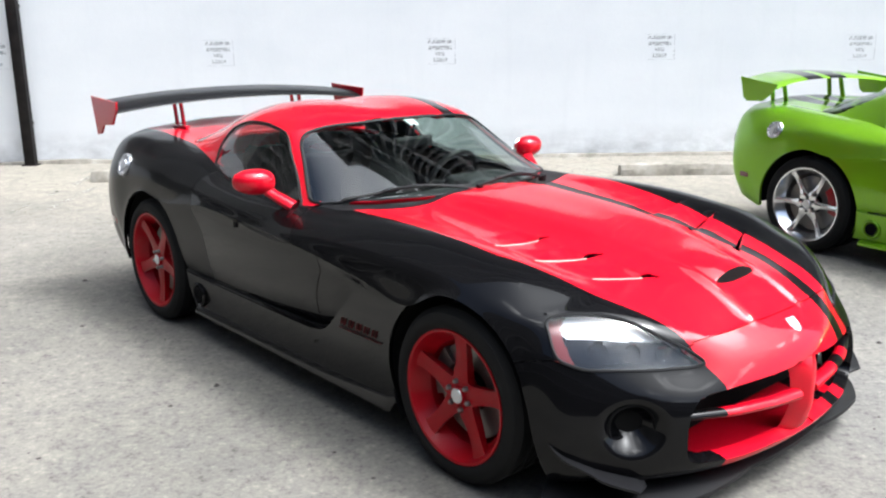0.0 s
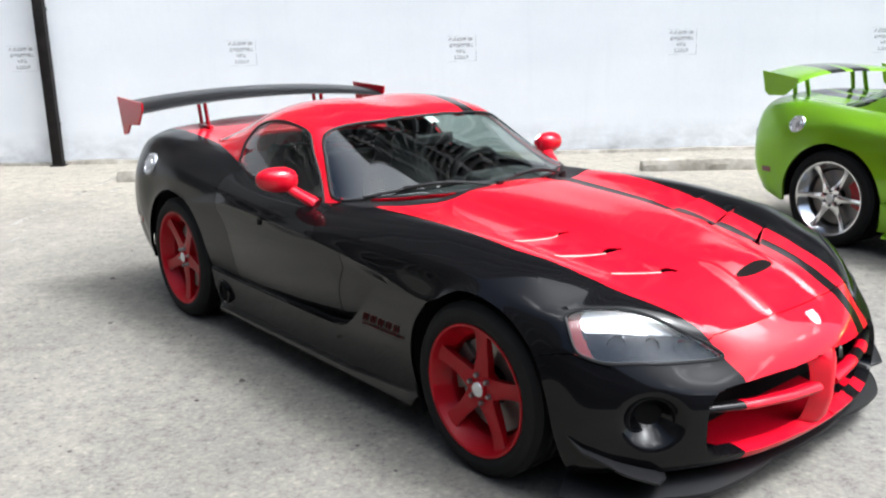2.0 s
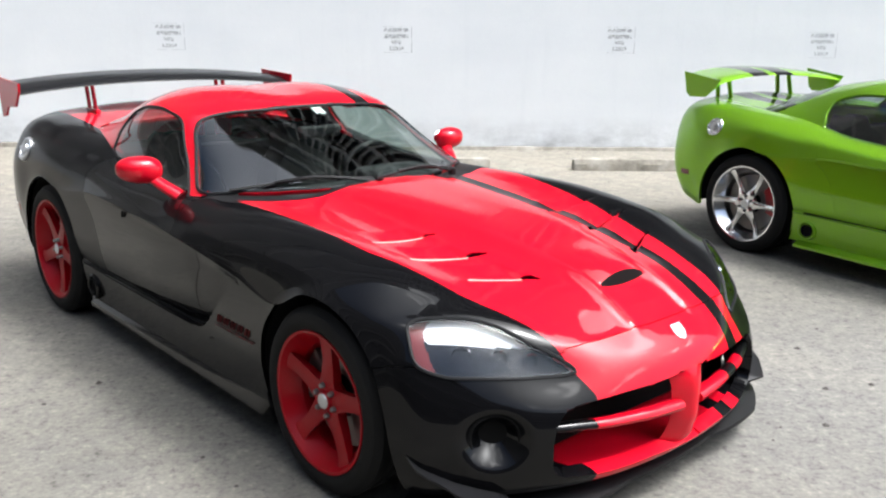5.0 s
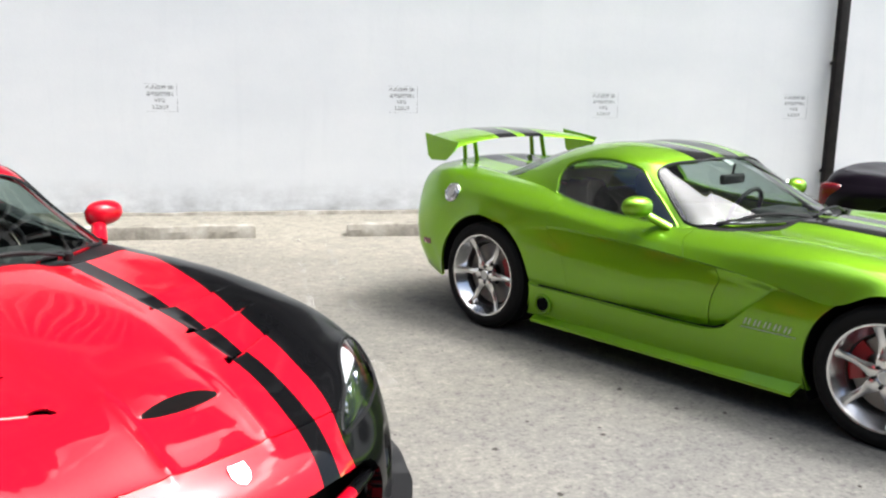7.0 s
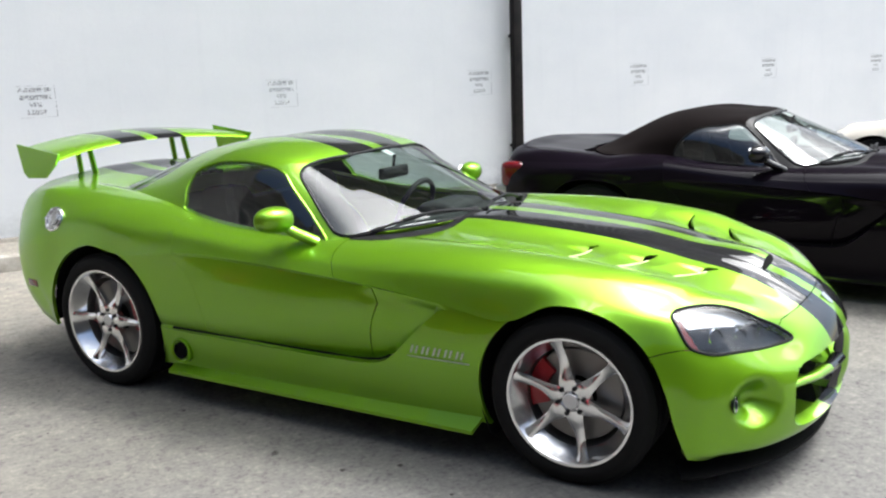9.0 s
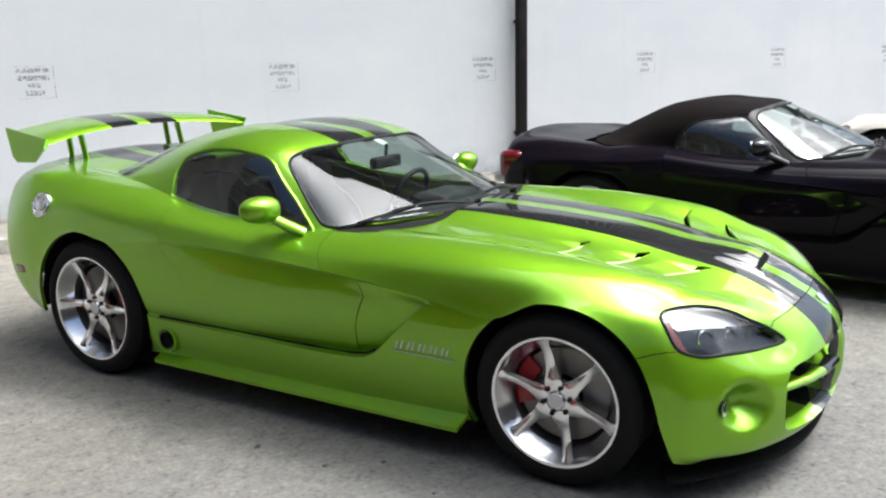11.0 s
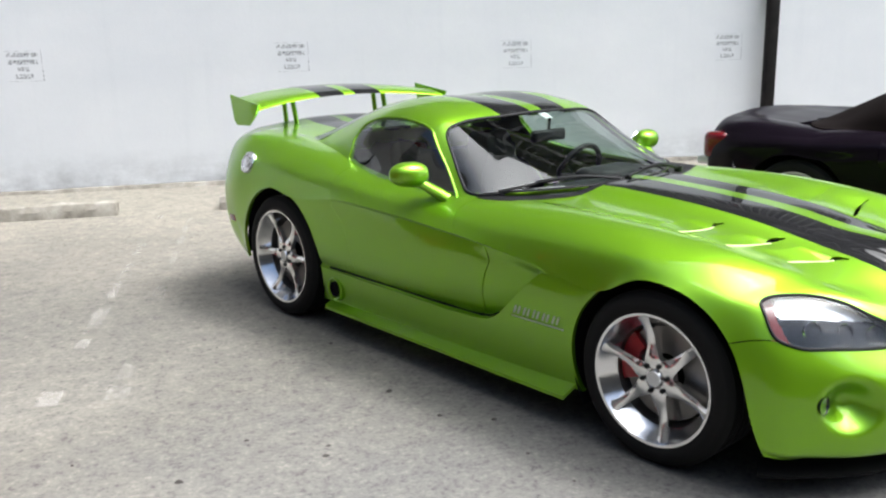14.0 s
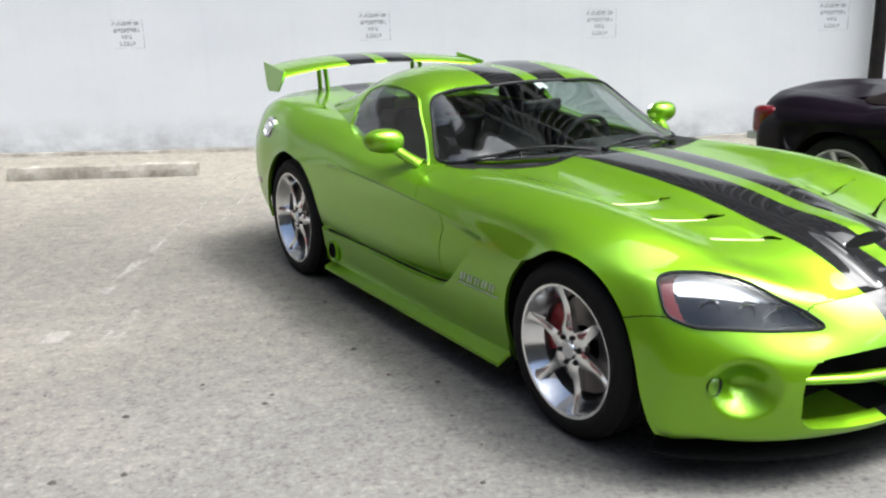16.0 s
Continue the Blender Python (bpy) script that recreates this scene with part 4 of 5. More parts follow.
def on_roof(poly):
    """Outline rows counted from cowl to deck, with the header's extra row put in."""
    return [(g, float(np.interp(r, [0, 1, 1.9, 2, 7], [0, 1, 2, 3, 8]))) for g, r in poly]


SCREEN = on_roof(rounded([(-1.2, .03), (0, .03), (1.2, .03), (2.2, .04), (2.92, .06), (3.04, .35), (3.02, 1.3), (2.92, 1.80), (2.5, 1.93), (1.2, 1.94), (0, 1.94), (-1.2, 1.94)], 5))
SIDE_GLASS = on_roof(rounded([(4.95, .25), (4.05, .30), (3.60, 1.0), (3.44, 1.73), (3.28, 2.29), (3.17, 2.79), (3.12, 3.64), (3.17, 4.3), (3.36, 4.68), (3.75, 4.78), (4.58, 4.68), (4.90, 4.62), (4.95, 4.55), (4.95, 3.0), (4.95, 1.6)], 5))
BACK_GLASS = on_roof(rounded([(-1, 5.15), (1.2, 5.15), (2.1, 5.22), (2.9, 5.55), (3.7, 5.98), (4.5, 6.33), (4.55, 6.58), (3.8, 6.9), (2.4, 6.93), (1.2, 6.94), (-1, 6.94)], 5))

_roofs = {}


TOP_GLASS = on_roof(rounded([(4.90, .42), (4.1, .78), (3.50, 1.25), (3.30, 1.95), (3.28, 2.6), (3.38, 3.2), (3.65, 3.75), (4.25, 4.15), (4.90, 4.30), (4.90, 3.0), (4.90, 1.6)], 5))


def roof_shell(open_top):
    if open_top in _roofs:
        return _roofs[open_top]
    side_glass = TOP_GLASS if open_top else SIDE_GLASS
    sh = Sheet(roof_net(open_top), [16, 16, 4, 14, 14, 14, 14, 14], 12)
    for poly in (SCREEN, side_glass) + (() if open_top else (BACK_GLASS,)):
        sh.snap(poly)
    V, F = sh.at(sh.I, sh.J).reshape(-1, 3), sh.quads()
    left = sh.middles()[:, 1] > (len(sh.g) - 1) / 2
    scr, side = sh.within(SCREEN), sh.within(side_glass)
    back = sh.within(BACK_GLASS) & (not open_top)
    st = np.interp(sh.middles()[:, 0], np.arange(len(sh.s)), sh.s)
    frame_part = (st < 3.05) & ~scr & ~side
    out = {"windscreen": (V, F[scr]), "windowR": (V, F[side & ~left]), "windowL": (V, F[side & left]), "rear_window": (V, F[back]), "sheet": sh}
    rest = ~(scr | side | back)
    if open_top:
        out["frame"] = (V, F[frame_part])
        out["roof"] = (V, F[rest & ~frame_part])
    else:
        out["roof"] = (V, F[rest])
    _roofs[open_top] = out
    return out


def tyre(radius, width, lip):
    h = width / 2
    prof = [(lip - 0.012, -h + 0.03), (lip, -h + 0.012), (lip + 0.02, -h + 0.002), (radius - 0.045, -h), (radius - 0.02, -h + 0.010), (radius - 0.006, -h + 0.028)]
    for k in range(4):
        y = -h + 0.045 + (width - 0.09) * k / 3
        prof += [(radius, y - 0.012), (radius, y + 0.012)] + ([(radius - 0.008, y + 0.015), (radius - 0.008, y + (width - 0.09) / 3 - 0.015)] if k < 3 else [])
    prof += [(radius - 0.006, h - 0.028), (radius - 0.02, h - 0.010), (radius - 0.045, h), (lip + 0.02, h - 0.002), (lip, h - 0.012), (lip - 0.012, h - 0.03)]
    return lathe(prof, 72)


def spoke(lip, hub, style):
    """One spoke in the wheel's plane (x, z), the outer face towards -y; along +x."""
    if style == "blade":
        stations = [(hub * 0.55, 0.040, 0.000, 0.034), (hub, 0.031, -0.002, 0.034), (hub + 0.04, 0.021, 0.006, 0.030), (lip * 0.70, 0.018, 0.004, 0.026), (lip - 0.035, 0.019, -0.010, 0.022), (lip - 0.006, 0.030, -0.022, 0.016)]
    else:
        stations = [(hub * 0.5, 0.045, 0.004, 0.040), (hub, 0.036, 0.002, 0.040), (hub + 0.05, 0.030, 0.002, 0.036), (lip * 0.74, 0.029, -0.004, 0.030), (lip - 0.022, 0.036, -0.012, 0.024), (lip - 0.006, 0.050, -0.014, 0.016)]
    S = hermite([[(x, y, -w), (x, y - (0.007 if style == "blade" else 0.002), -w * 0.35), (x, y - (0.007 if style == "blade" else 0.002), w * 0.35), (x, y, w), (x, y + d, w * 0.75), (x, y + d, -w * 0.75)] for x, w, y, d in stations], 4)
    n, m = S.shape[:2]
    F = [(i * m + j, i * m + (j + 1) % m, (i + 1) * m + (j + 1) % m, (i + 1) * m + j) for i in range(n - 1) for j in range(m)]
    F += [tuple(range(m))[::-1], tuple((n - 1) * m + j for j in range(m))]
    return S.reshape(-1, 3), F


def wheel(car, x, y_face, side, radius, width, lip, finish, style, spin, caliper_mat):
    """A road wheel; side -1 is the car's right. Built facing -y at its hub, then turned for the left."""
    e = new("wheel")
    e.parent = car
    e.matrix_local = pose(x, side * (y_face - width / 2), radius, 0, 0, 0 if side < 0 else 180)
    h = width / 2
    part("tyre", tyre(radius, width, lip), rubber, e, sharp=30)
    rim_prof = [(lip - 0.045, h - 0.03), (lip - 0.06, 0.03), (lip - 0.05, -h + 0.075), (lip - 0.028, -h + 0.045), (lip - 0.014, -h + 0.018), (lip - 0.008, -h + 0.008), (lip + 0.002, -h + 0.006), (lip + 0.004, -h + 0.014), (lip - 0.004, -h + 0.028)]
    n = 6 if style == "blade" else 5
    face = -h + 0.042
    rim = part("rim", lathe(rim_prof[2:], 72), finish, e)
    part("barrel", lathe(rim_prof[:3], 72), iron if style == "blade" else finish, rim, "dull inner barrel of the rim")
    hub = 0.075
    for q in range(n):
        sp = moved(spoke(lip, hub, style), pose(0, face, 0, 0, spin + 360 * q / n, 0))
        part("spoke", sp, finish, rim)
    part("hub", moved(lathe([(0.0, -0.012), (0.030, -0.012), (0.034, -0.006), (0.036, 0.0), (0.062, 0.002), (0.070, 0.008), (0.074, 0.03), (0.06, 0.05)], 36), pose(0, face, 0)), finish, rim)
    part("centre_cap", moved(lathe([(0.0, -0.006), (0.026, -0.005), (0.029, 0.0), (0.029, 0.01)], 28), pose(0, face - 0.010, 0)), silver, rim, "silver centre cap")
    for q in range(6):
        a = radians(spin + 30 + 60 * q)
        nut = lathe([(0.0, -0.016), (0.007, -0.016), (0.0095, -0.012), (0.0105, 0.004)], 6)
        part("lug_nut", moved(nut, pose(0.052 * math.cos(a), face + 0.001, -0.052 * math.sin(a))), satin_black if style == "blade" else iron, rim)
    dr = lip - 0.068
    disc = lathe([(0.075, -0.016), (dr, -0.016), (dr + 0.003, -0.012), (dr + 0.003, 0.012), (dr, 0.016), (0.075, 0.016)], 56, closed=True)
    dy = face + 0.085
    part("brake_disc", moved(disc, pose(0, dy, 0)), iron, e)
    back = lathe([(0.0, 0.03), (lip - 0.062, 0.03), (lip - 0.06, 0.05), (0.0, 0.05)], 40)
    part("dust_shield", moved(back, pose(0, dy, 0)), dark_void, e)
    cal = []
    for t in np.linspace(-32, 32, 9):
        a = radians(t)
        w = 1.0 - 0.25 * abs(t) / 32
        ring = []
        for rr, yy in ((dr - 0.062, -0.030), (dr - 0.058, -0.046 * w), (dr - 0.004, -0.046 * w), (dr + 0.012, -0.032), (dr + 0.012, 0.02), (dr - 0.05, 0.02)):
            ring.append((rr * math.cos(a), yy, rr * math.sin(a)))
        cal.append(ring)
    C = np.array(cal)
    m = 6
    CF = [(i * m + j, i * m + (j + 1) % m, (i + 1) * m + (j + 1) % m, (i + 1) * m + j) for i in range(8) for j in range(m)] + [tuple(range(m))[::-1], tuple(8 * m + j for j in range(m))]
    rear_turn = 180 if x > 0 else 0
    if side > 0:
        rear_turn = 180 - rear_turn
    part("brake_caliper", moved((C.reshape(-1, 3), CF), pose(0, dy, 0, 0, rear_turn + (12 if x > 0 else -12), 0)), caliper_mat, e, "red painted brake caliper")
    return e


def arc_liner(c, y0, y1):
    """A dark wheel-well lining."""
    x, z, r = c
    a = np.radians(np.linspace(-32, 186, 40) if x < 0 else np.linspace(-6, 212, 40))
    r += 0.012
    A = np.stack([x + r * np.cos(a), np.full(40, y1), z + r * np.sin(a)], 1)
    B = np.stack([x + r * np.cos(a), np.full(40, y0), z + r * np.sin(a)], 1)
    V = np.concatenate([A, B, [(x, y0, z)]])
    F = [(i, i + 1, 41 + i, 40 + i) for i in range(39)] + [(40 + i, 41 + i, 80) for i in range(39)]
    V[:, 2] = np.maximum(V[:, 2], 0.12)
    return V, F


def bumper_edge(grow):
    """The bumper's outline seen from above, pushed out by grow, right to left."""
    P = np.array([r for r in body_net()[1]])[:, :2]
    C = hermite(np.concatenate([P[::-1] * (1, -1), P[1:]]), 8)
    T = np.gradient(C, axis=0)
    N = np.stack([T[:, 1], -T[:, 0]], 1)
    N /= np.linalg.norm(N, axis=1, keepdims=True)
    return C + grow * N


def side_mirror(car, side, body_mat):
    m = new("door_mirror")
    m.parent = car
    c = Vector((-0.115, side * 0.90, 0.925))
    bm = bmesh.new()
    bmesh.ops.create_uvsphere(bm, u_segments=28, v_segments=18, radius=1)
    for v in bm.verts:
        x, y, z = v.co
        sq = lambda a, p: math.copysign(abs(a) ** p, a)
        x2 = sq(x, 0.9) * (0.075 if x > 0 else 0.035)
        y2 = sq(y, 0.85) * 0.098 * (1 - 0.10 * (x > 0) * x)
        z2 = sq(z, 0.8) * 0.056 * (1.05 - 0.12 * y * side)
        v.co = (c.x + x2 - 0.10 * (y2) * side * 1.2, c.y + y2, c.z + z2 + 0.06 * y2 * side)
    part("mirror_shell", bm, body_mat, m)
    stalk = hermite([(-0.10, side * 0.865, 0.90), (-0.05, side * 0.835, 0.865), (0.01, side * 0.80, 0.830), (0.03, side * 0.785, 0.815)], 6)
    part("mirror_arm", tube(stalk, np.linspace(0.030, 0.040, len(stalk)), 12, flat=0.7), body_mat, m)
    part("mirror_glass", moved(lathe([(0.0, 0.0), (0.8, 0.0), (0.86, 0.04)], 28), Matrix.Translation(c + Vector((-0.036, 0, 0))) @ pose(0, 0, 0, 0, 0, 90) @ Matrix.Diagonal((0.088, 0.10, 0.050, 1))), mirror_mat, m, "mirror glass")
    return m


def seat(car, y):
    e = new("car_seat")
    e.parent = car
    back = hermite([[(-.78 - .10 * t, y - w, .36 + .58 * t), (-.70 - .10 * t, y - w * .8, .36 + .58 * t), (-.74 - .10 * t, y, .36 + .58 * t), (-.70 - .10 * t, y + w * .8, .36 + .58 * t), (-.78 - .10 * t, y + w, .36 + .58 * t)] for t, w in ((0, .24), (.35, .26), (.65, .23), (.82, .14), (1.0, .12), (1.06, .08))], 5)
    n, m = back.shape[:2]
    V = np.concatenate([back.reshape(-1, 3), back.reshape(-1, 3) + (-0.07, 0, 0)])
    F = []
    for i in range(n - 1):
        for j in range(m - 1):
            a = i * m + j
            F += [(a, a + 1, a + m + 1, a + m), (n * m + a, n * m + a + m, n * m + a + m + 1, n * m + a + 1)]
    rim_ = [i * m for i in range(n)] + [(n - 1) * m + j for j in range(1, m)] + [i * m + m - 1 for i in range(n - 2, -1, -1)]
    F += [(a, b, b + n * m, a + n * m) for a, b in zip(rim_[:-1], rim_[1:])]
    part("backrest", (V, F), interior, e)
    part("cushion", box(-.72, -.22, y - .24, y + .24, .26, .42, .05, 3), interior, e)
    return e


def cabin(car):
    part("dashboard", merge(box(.02, .44, -.70, .70, .58, .80, .06, 3), box(-.06, .16, .18, .58, .66, .84, .05, 3), box(-.75, .05, -.10, .10, .36, .56, .05, 3)), interior, car, "charcoal moulded dashboard and tunnel")
    part("bulkhead", merge(box(-1.05, -.93, -.66, .66, .36, .88, .03, 2), box(-1.05, .45, -.72, .72, .36, .38, 0)), interior, car)
    seat(car, -.37)
    seat(car, .37)
    a = np.linspace(0, 2 * np.pi, 36, endpoint=False)
    ring = np.stack([0 * a, .17 * np.cos(a), .17 * np.sin(a)], 1)
    sw = merge(tube(ring, 0.015, 8, True), tube([(0, -.16, 0), (0.03, 0, -.01), (0, .16, 0)], .02, 6), tube([(0.03, 0, 0), (0, 0, -.16)], .018, 6), tube([(.02, 0, 0), (.25, 0, -.06)], .03, 8))
    part("steering_wheel", moved(sw, pose(-.18, .37, .78, 0, 22, 0)), satin_black, car)
    part("inner_mirror", merge(box(-.09, -.05, -.12, .12, 1.00, 1.06, .018, 3), tube([(-.07, 0, 1.05), (-.06, 0, 1.12)], .008, 6)), satin_black, car)


def lettering(rows):
    """A script badge, drawn as plain slanted strokes."""
    V, F = [], []
    for x0, x1, z0, z1, lean in rows:
        a = len(V)
        for y in (-0.0, 0.004):
            V += [(x0, y, z0), (x1, y, z0), (x1 + lean, y, z1), (x0 + lean, y, z1)]
        F += [(a, a + 1, a + 2, a + 3), (a, a + 4, a + 5, a + 1), (a + 1, a + 5, a + 6, a + 2), (a + 2, a + 6, a + 7, a + 3), (a + 3, a + 7, a + 4, a)]
    return V, F


def on_skin(near):
    """A frame on the rear quarter's skin closest to a place: y points out of the body, x along it."""
    V, F = body_shell()["rear_quarter"]
    c = V[F].mean(1)
    i = int(np.argmin(np.linalg.norm(c - np.array(near), axis=1)))
    p = V[F[i]]
    n = Vector(np.cross(p[2] - p[0], p[3] - p[1])).normalized()
    x = Vector((1, 0, 0))
    x = (x - x.dot(n) * n).normalized()
    z = x.cross(n)
    m = Matrix((x, n, z)).transposed().to_4x4()
    m.translation = Vector(c[i])
    return m


def fender_skin(x, z):
    """How far out the front fender's skin lies at a place on the flank."""
    V, F = body_shell()["front_fenderL"]
    c = V[F].mean(1)
    return float(c[np.argmin((c[:, 0] - x) ** 2 + (c[:, 2] - z) ** 2), 1])


def fuel_cap(car, metal):
    capm = on_skin((-1.575, -.90, .838))
    cap = part("fuel_cap", moved(lathe([(.066, -.012), (.066, .004), (.060, .010), (.052, .010), (.050, .004), (.034, .004), (.032, .014), (0, .016)], 36), capm), metal, car, "round polished fuel filler cap")
    for q in range(6):
        a = q * math.pi / 3
        part("cap_bolt", moved(lathe([(.006, .008), (.006, .014), (0, .015)], 8), capm @ pose(.056 * math.cos(a), 0, .056 * math.sin(a))), silver, cap)


def sports_car(where, turn, kind):
    """kind: 'green', 'red' or 'black' (soft top)."""
    open_top = kind == "black"
    body = {"green": green_paint, "red": red_paint, "black": wine_black, "cream": beige_paint}[kind]
    plain = {"green": green_plain, "red": red_plain, "black": wine_black, "cream": beige_paint}[kind]
    flank = {"green": green_plain, "red": black_paint, "black": wine_black, "cream": beige_paint}[kind]
    finish = {"green": chrome, "red": red_rim, "black": silver, "cream": silver}[kind]
    style = "block" if kind == "red" else "blade"
    car = new("sports_car")
    car.matrix_world = pose(*where, 0, 0, turn)
    sh = body_shell()
    if open_top:
        # the open car's tail deck sits lower
        low = lambda V: V - np.stack([0 * V[:, 0], 0 * V[:, 0], 0.085 * np.clip((V[:, 2] - .70) / .22, 0, 1) * np.clip((-V[:, 0] - .75) / .45, 0, 1)], 1)
        sh = {q: (w if q == "sheet" else (low(w[0]), w[1])) for q, w in sh.items()}
    for name, m, lb in (("bonnet", body, ""), ("front_bumper", body, ""), ("rear_quarter", body, "")):
        if name == "bonnet":
            W, Q = panel(*sh[name], gap=0.0022, rim=0.006)
            Wn = np.array(W)
            q4 = Wn[np.array(Q)]
            c = q4.mean(1)
            ay = np.abs(c[:, 1])
            ids = np.zeros(len(Q), int)
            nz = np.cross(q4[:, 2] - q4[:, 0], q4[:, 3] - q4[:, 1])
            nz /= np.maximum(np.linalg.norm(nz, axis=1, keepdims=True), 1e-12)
            # scoop mouth: front-facing wall coloured near-black for the shade inside
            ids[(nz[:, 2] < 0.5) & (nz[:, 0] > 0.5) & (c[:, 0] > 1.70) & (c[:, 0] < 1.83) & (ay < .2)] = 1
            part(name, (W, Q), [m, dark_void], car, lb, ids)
        elif name == "front_bumper":
            W, Q = panel(*sh[name], gap=0.0018, rim=0.05)
            part(name, (W, Q), m, car, lb)
        else:
            part(name, panel(*sh[name]), m, car, lb)
    for tag, side in (("R", -1), ("L", 1)):
        d = part("door", panel(*sh["door" + tag]), flank, car, sharp=17)
        part("front_fender", panel(*sh["front_fender" + tag], gap=0.0036), flank, car, sharp=20)
        part("cowl_panel", panel(*sh["cowl_panel" + tag]), satin_black, car, "matt black cowl panel")
        # dark bar along the door's lower edge, painting the shadow in its gap
        gp = hermite([(x, side * np.interp(x, [-.8, .2, .42], [.908, .893, .885]), z + .006) for x, z in GULLY[3:8]] + [(-.78, side * .908, .363)], 8)
        part("door_gap_shade", tube(gp, 0.0085, 8), dark_void, d, "dark strip for the shaded gap under the door")
        # skirt blade along the sill
        xs = np.linspace(-0.82, 0.885, 24)
        lift = np.interp(xs, [-.82, .4, .9], [.176, .180, .196])
        inner = np.stack([xs, np.full(24, side * .886), lift], 1)
        outer = np.stack([np.minimum(xs, 0.855), np.full(24, side * (.932 if kind == "green" else .905)), np.interp(xs, [-.82, .9], [.151, .143])], 1)
        part("side_skirt", strip(inner, outer, 0.016), flank, car)
        # headlamp: clear cover, dark bezel, three bowls, amber corner
        V, F = sh["headlight" + tag]
        lamp = part("headlight", panel(V, F, 0.004, 0.012), lamp_glass, car, "clear headlamp cover over dark bezel")
        lamp.visible_shadow = False
        bz = set_back(V, F, 0.030)
        mid = bz[0][bz[1]].mean(1)
        am = mid[:, 0] < np.interp(mid[:, 2], [.52, .66], [1.715, 1.615])
        # top of the bezel coloured pale for the sky mirrored in the cover
        up = mid[:, 2] > np.interp(mid[:, 0], [1.55, 1.7, 1.95], [.624, .614, .567])
        part("bezel", bz, [lamp_dark, lamp_amber, lamp_pale], lamp, "dark headlamp bezel with red side reflector and painted sky sheen", np.where(am, 1, np.where(up , 2, 0)))
        for bx, by, bz_, br in ((1.735, .725, .577, .034), (1.80, .63, .567, .029), (1.855, .545, .557, .024)):
            bowl = lathe([(br, 0.0), (br * .93, 0.004), (br * .82, -0.02), (br * .4, -.045), (0, -.05)], 28)
            way = pose(bx, side * by, bz_) @ Vector((0.80, side * 0.55, 0.25)).to_track_quat("Y", "Z").to_matrix().to_4x4()
            part("lamp_bowl", moved(bowl, way), lamp_bowl, lamp, "chromed reflector bowl")
            part("lamp_bulb", moved(lathe([(0, .0), (br * .3, -.006), (br * .33, -.03), (0, -.032)], 16), way), lamp_glass, lamp)
        loop = sh["sheet"].curve(HEADLAMP, side)
        part("lamp_seal", tube(loop, 0.006, 6, True), satin_black, lamp, "black rubber seal")
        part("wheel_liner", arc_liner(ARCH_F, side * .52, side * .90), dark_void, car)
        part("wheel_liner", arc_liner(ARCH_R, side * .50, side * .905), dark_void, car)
        # fog lamp at the inner rim of the pocket
        if kind != "red":
            way = pose(1.824, side * .783, .362) @ Vector((0.93, side * 0.0, 0.05)).to_track_quat("Y", "Z").to_matrix().to_4x4()
            fl = part("fog_lamp", moved(lathe([(.032, 0), (.030, .005), (.016, .010), (0, .011)], 24), way), lamp_glass, car)
            part("lamp_bowl", moved(lathe([(.032, -.002), (.024, -.02), (0, -.03)], 24), way), lamp_dark, fl)
        else:
            # brake duct at the bottom of the pocket, its shaded hole a near-black cup
            way = pose(1.893 - .80 * .036, side * (.725 - .60 * .036), .352) @ Vector((0.80, side * 0.60, 0.0)).to_track_quat("Y", "Z").to_matrix().to_4x4()
            duct = [(.084, -.012), (.082, .0), (.074, .002), (.070, -.006), (.066, -.032), (0, -.034)]
            part("brake_duct", moved(lathe(duct, 36), way), dark_void, car, "black brake cooling duct")
            # finger slot of the door latch, its shade a flush near-black box
            part("latch_slot", box(-.277, -.269, side * .922 - .008, side * .922 + .0015, .692, .720, .001), dark_void, d)
        # side marker
        part("side_marker", moved(box(-.042, .042, -.012, .005, -.02, .02, .006), on_skin((-1.815, side * .87, .49))), lamp_amber if kind != "black" else lamp_red, car, "small dark red side marker")
        part("tail_light", box(-2.02 if open_top else -2.065, -1.81 if open_top else -1.935, side * (.80 if open_top else .70) - .09, side * (.80 if open_top else .70) + .09, .63 if open_top else .655, .83 if open_top else .80, .06, 3), lamp_red, car, "red tail lamp")
        # exhaust in the sill behind a dark plate
        ex = part("exhaust_plate", merge(box(-.81, -.68, side * .897 - .012, side * .897 + .012, .215, .30, .012)), flank, car)
        part("exhaust_shroud", moved(lathe([(.066, -.012), (.064, .012), (.056, .019), (.048, .014), (.044, -.004)], 32), pose(-.742, side * .903, .255, 0, 0, 0 if side > 0 else 180)), flank, ex, "raised body-coloured ring round the tail pipe")
        part("tail_pipe", moved(lathe([(.040, -.01), (.040, .016), (.034, .018), (.031, .014), (.030, .006), (0, .006)], 28), pose(-.742, side * .905, .255, 0, 0, 0 if side > 0 else 180)), dark_void, ex, "near-black oval tail pipe, closed inside")
        # script badge on the fender
        strokes = []
        for q in range(5):
            strokes += [(.052 * q, .052 * q + .008, .0, .032, .011), (.052 * q + .022, .052 * q + .030, .0, .032, .011)]
        strokes += [(-.01, .27, -.016, -.012, 0)]
        way = Matrix.Translation((.847 if side > 0 else .580, side * (fender_skin(.71, .445) + .001), .430)) @ Matrix.Diagonal((-1 if side > 0 else 1, 1 if side > 0 else -1, 1, 1))
        if kind in ("green", "red"):
            part("badge_lettering", moved(lettering(strokes), way), green_letter if kind == "green" else red_letter, car, "script badge of plain strokes")
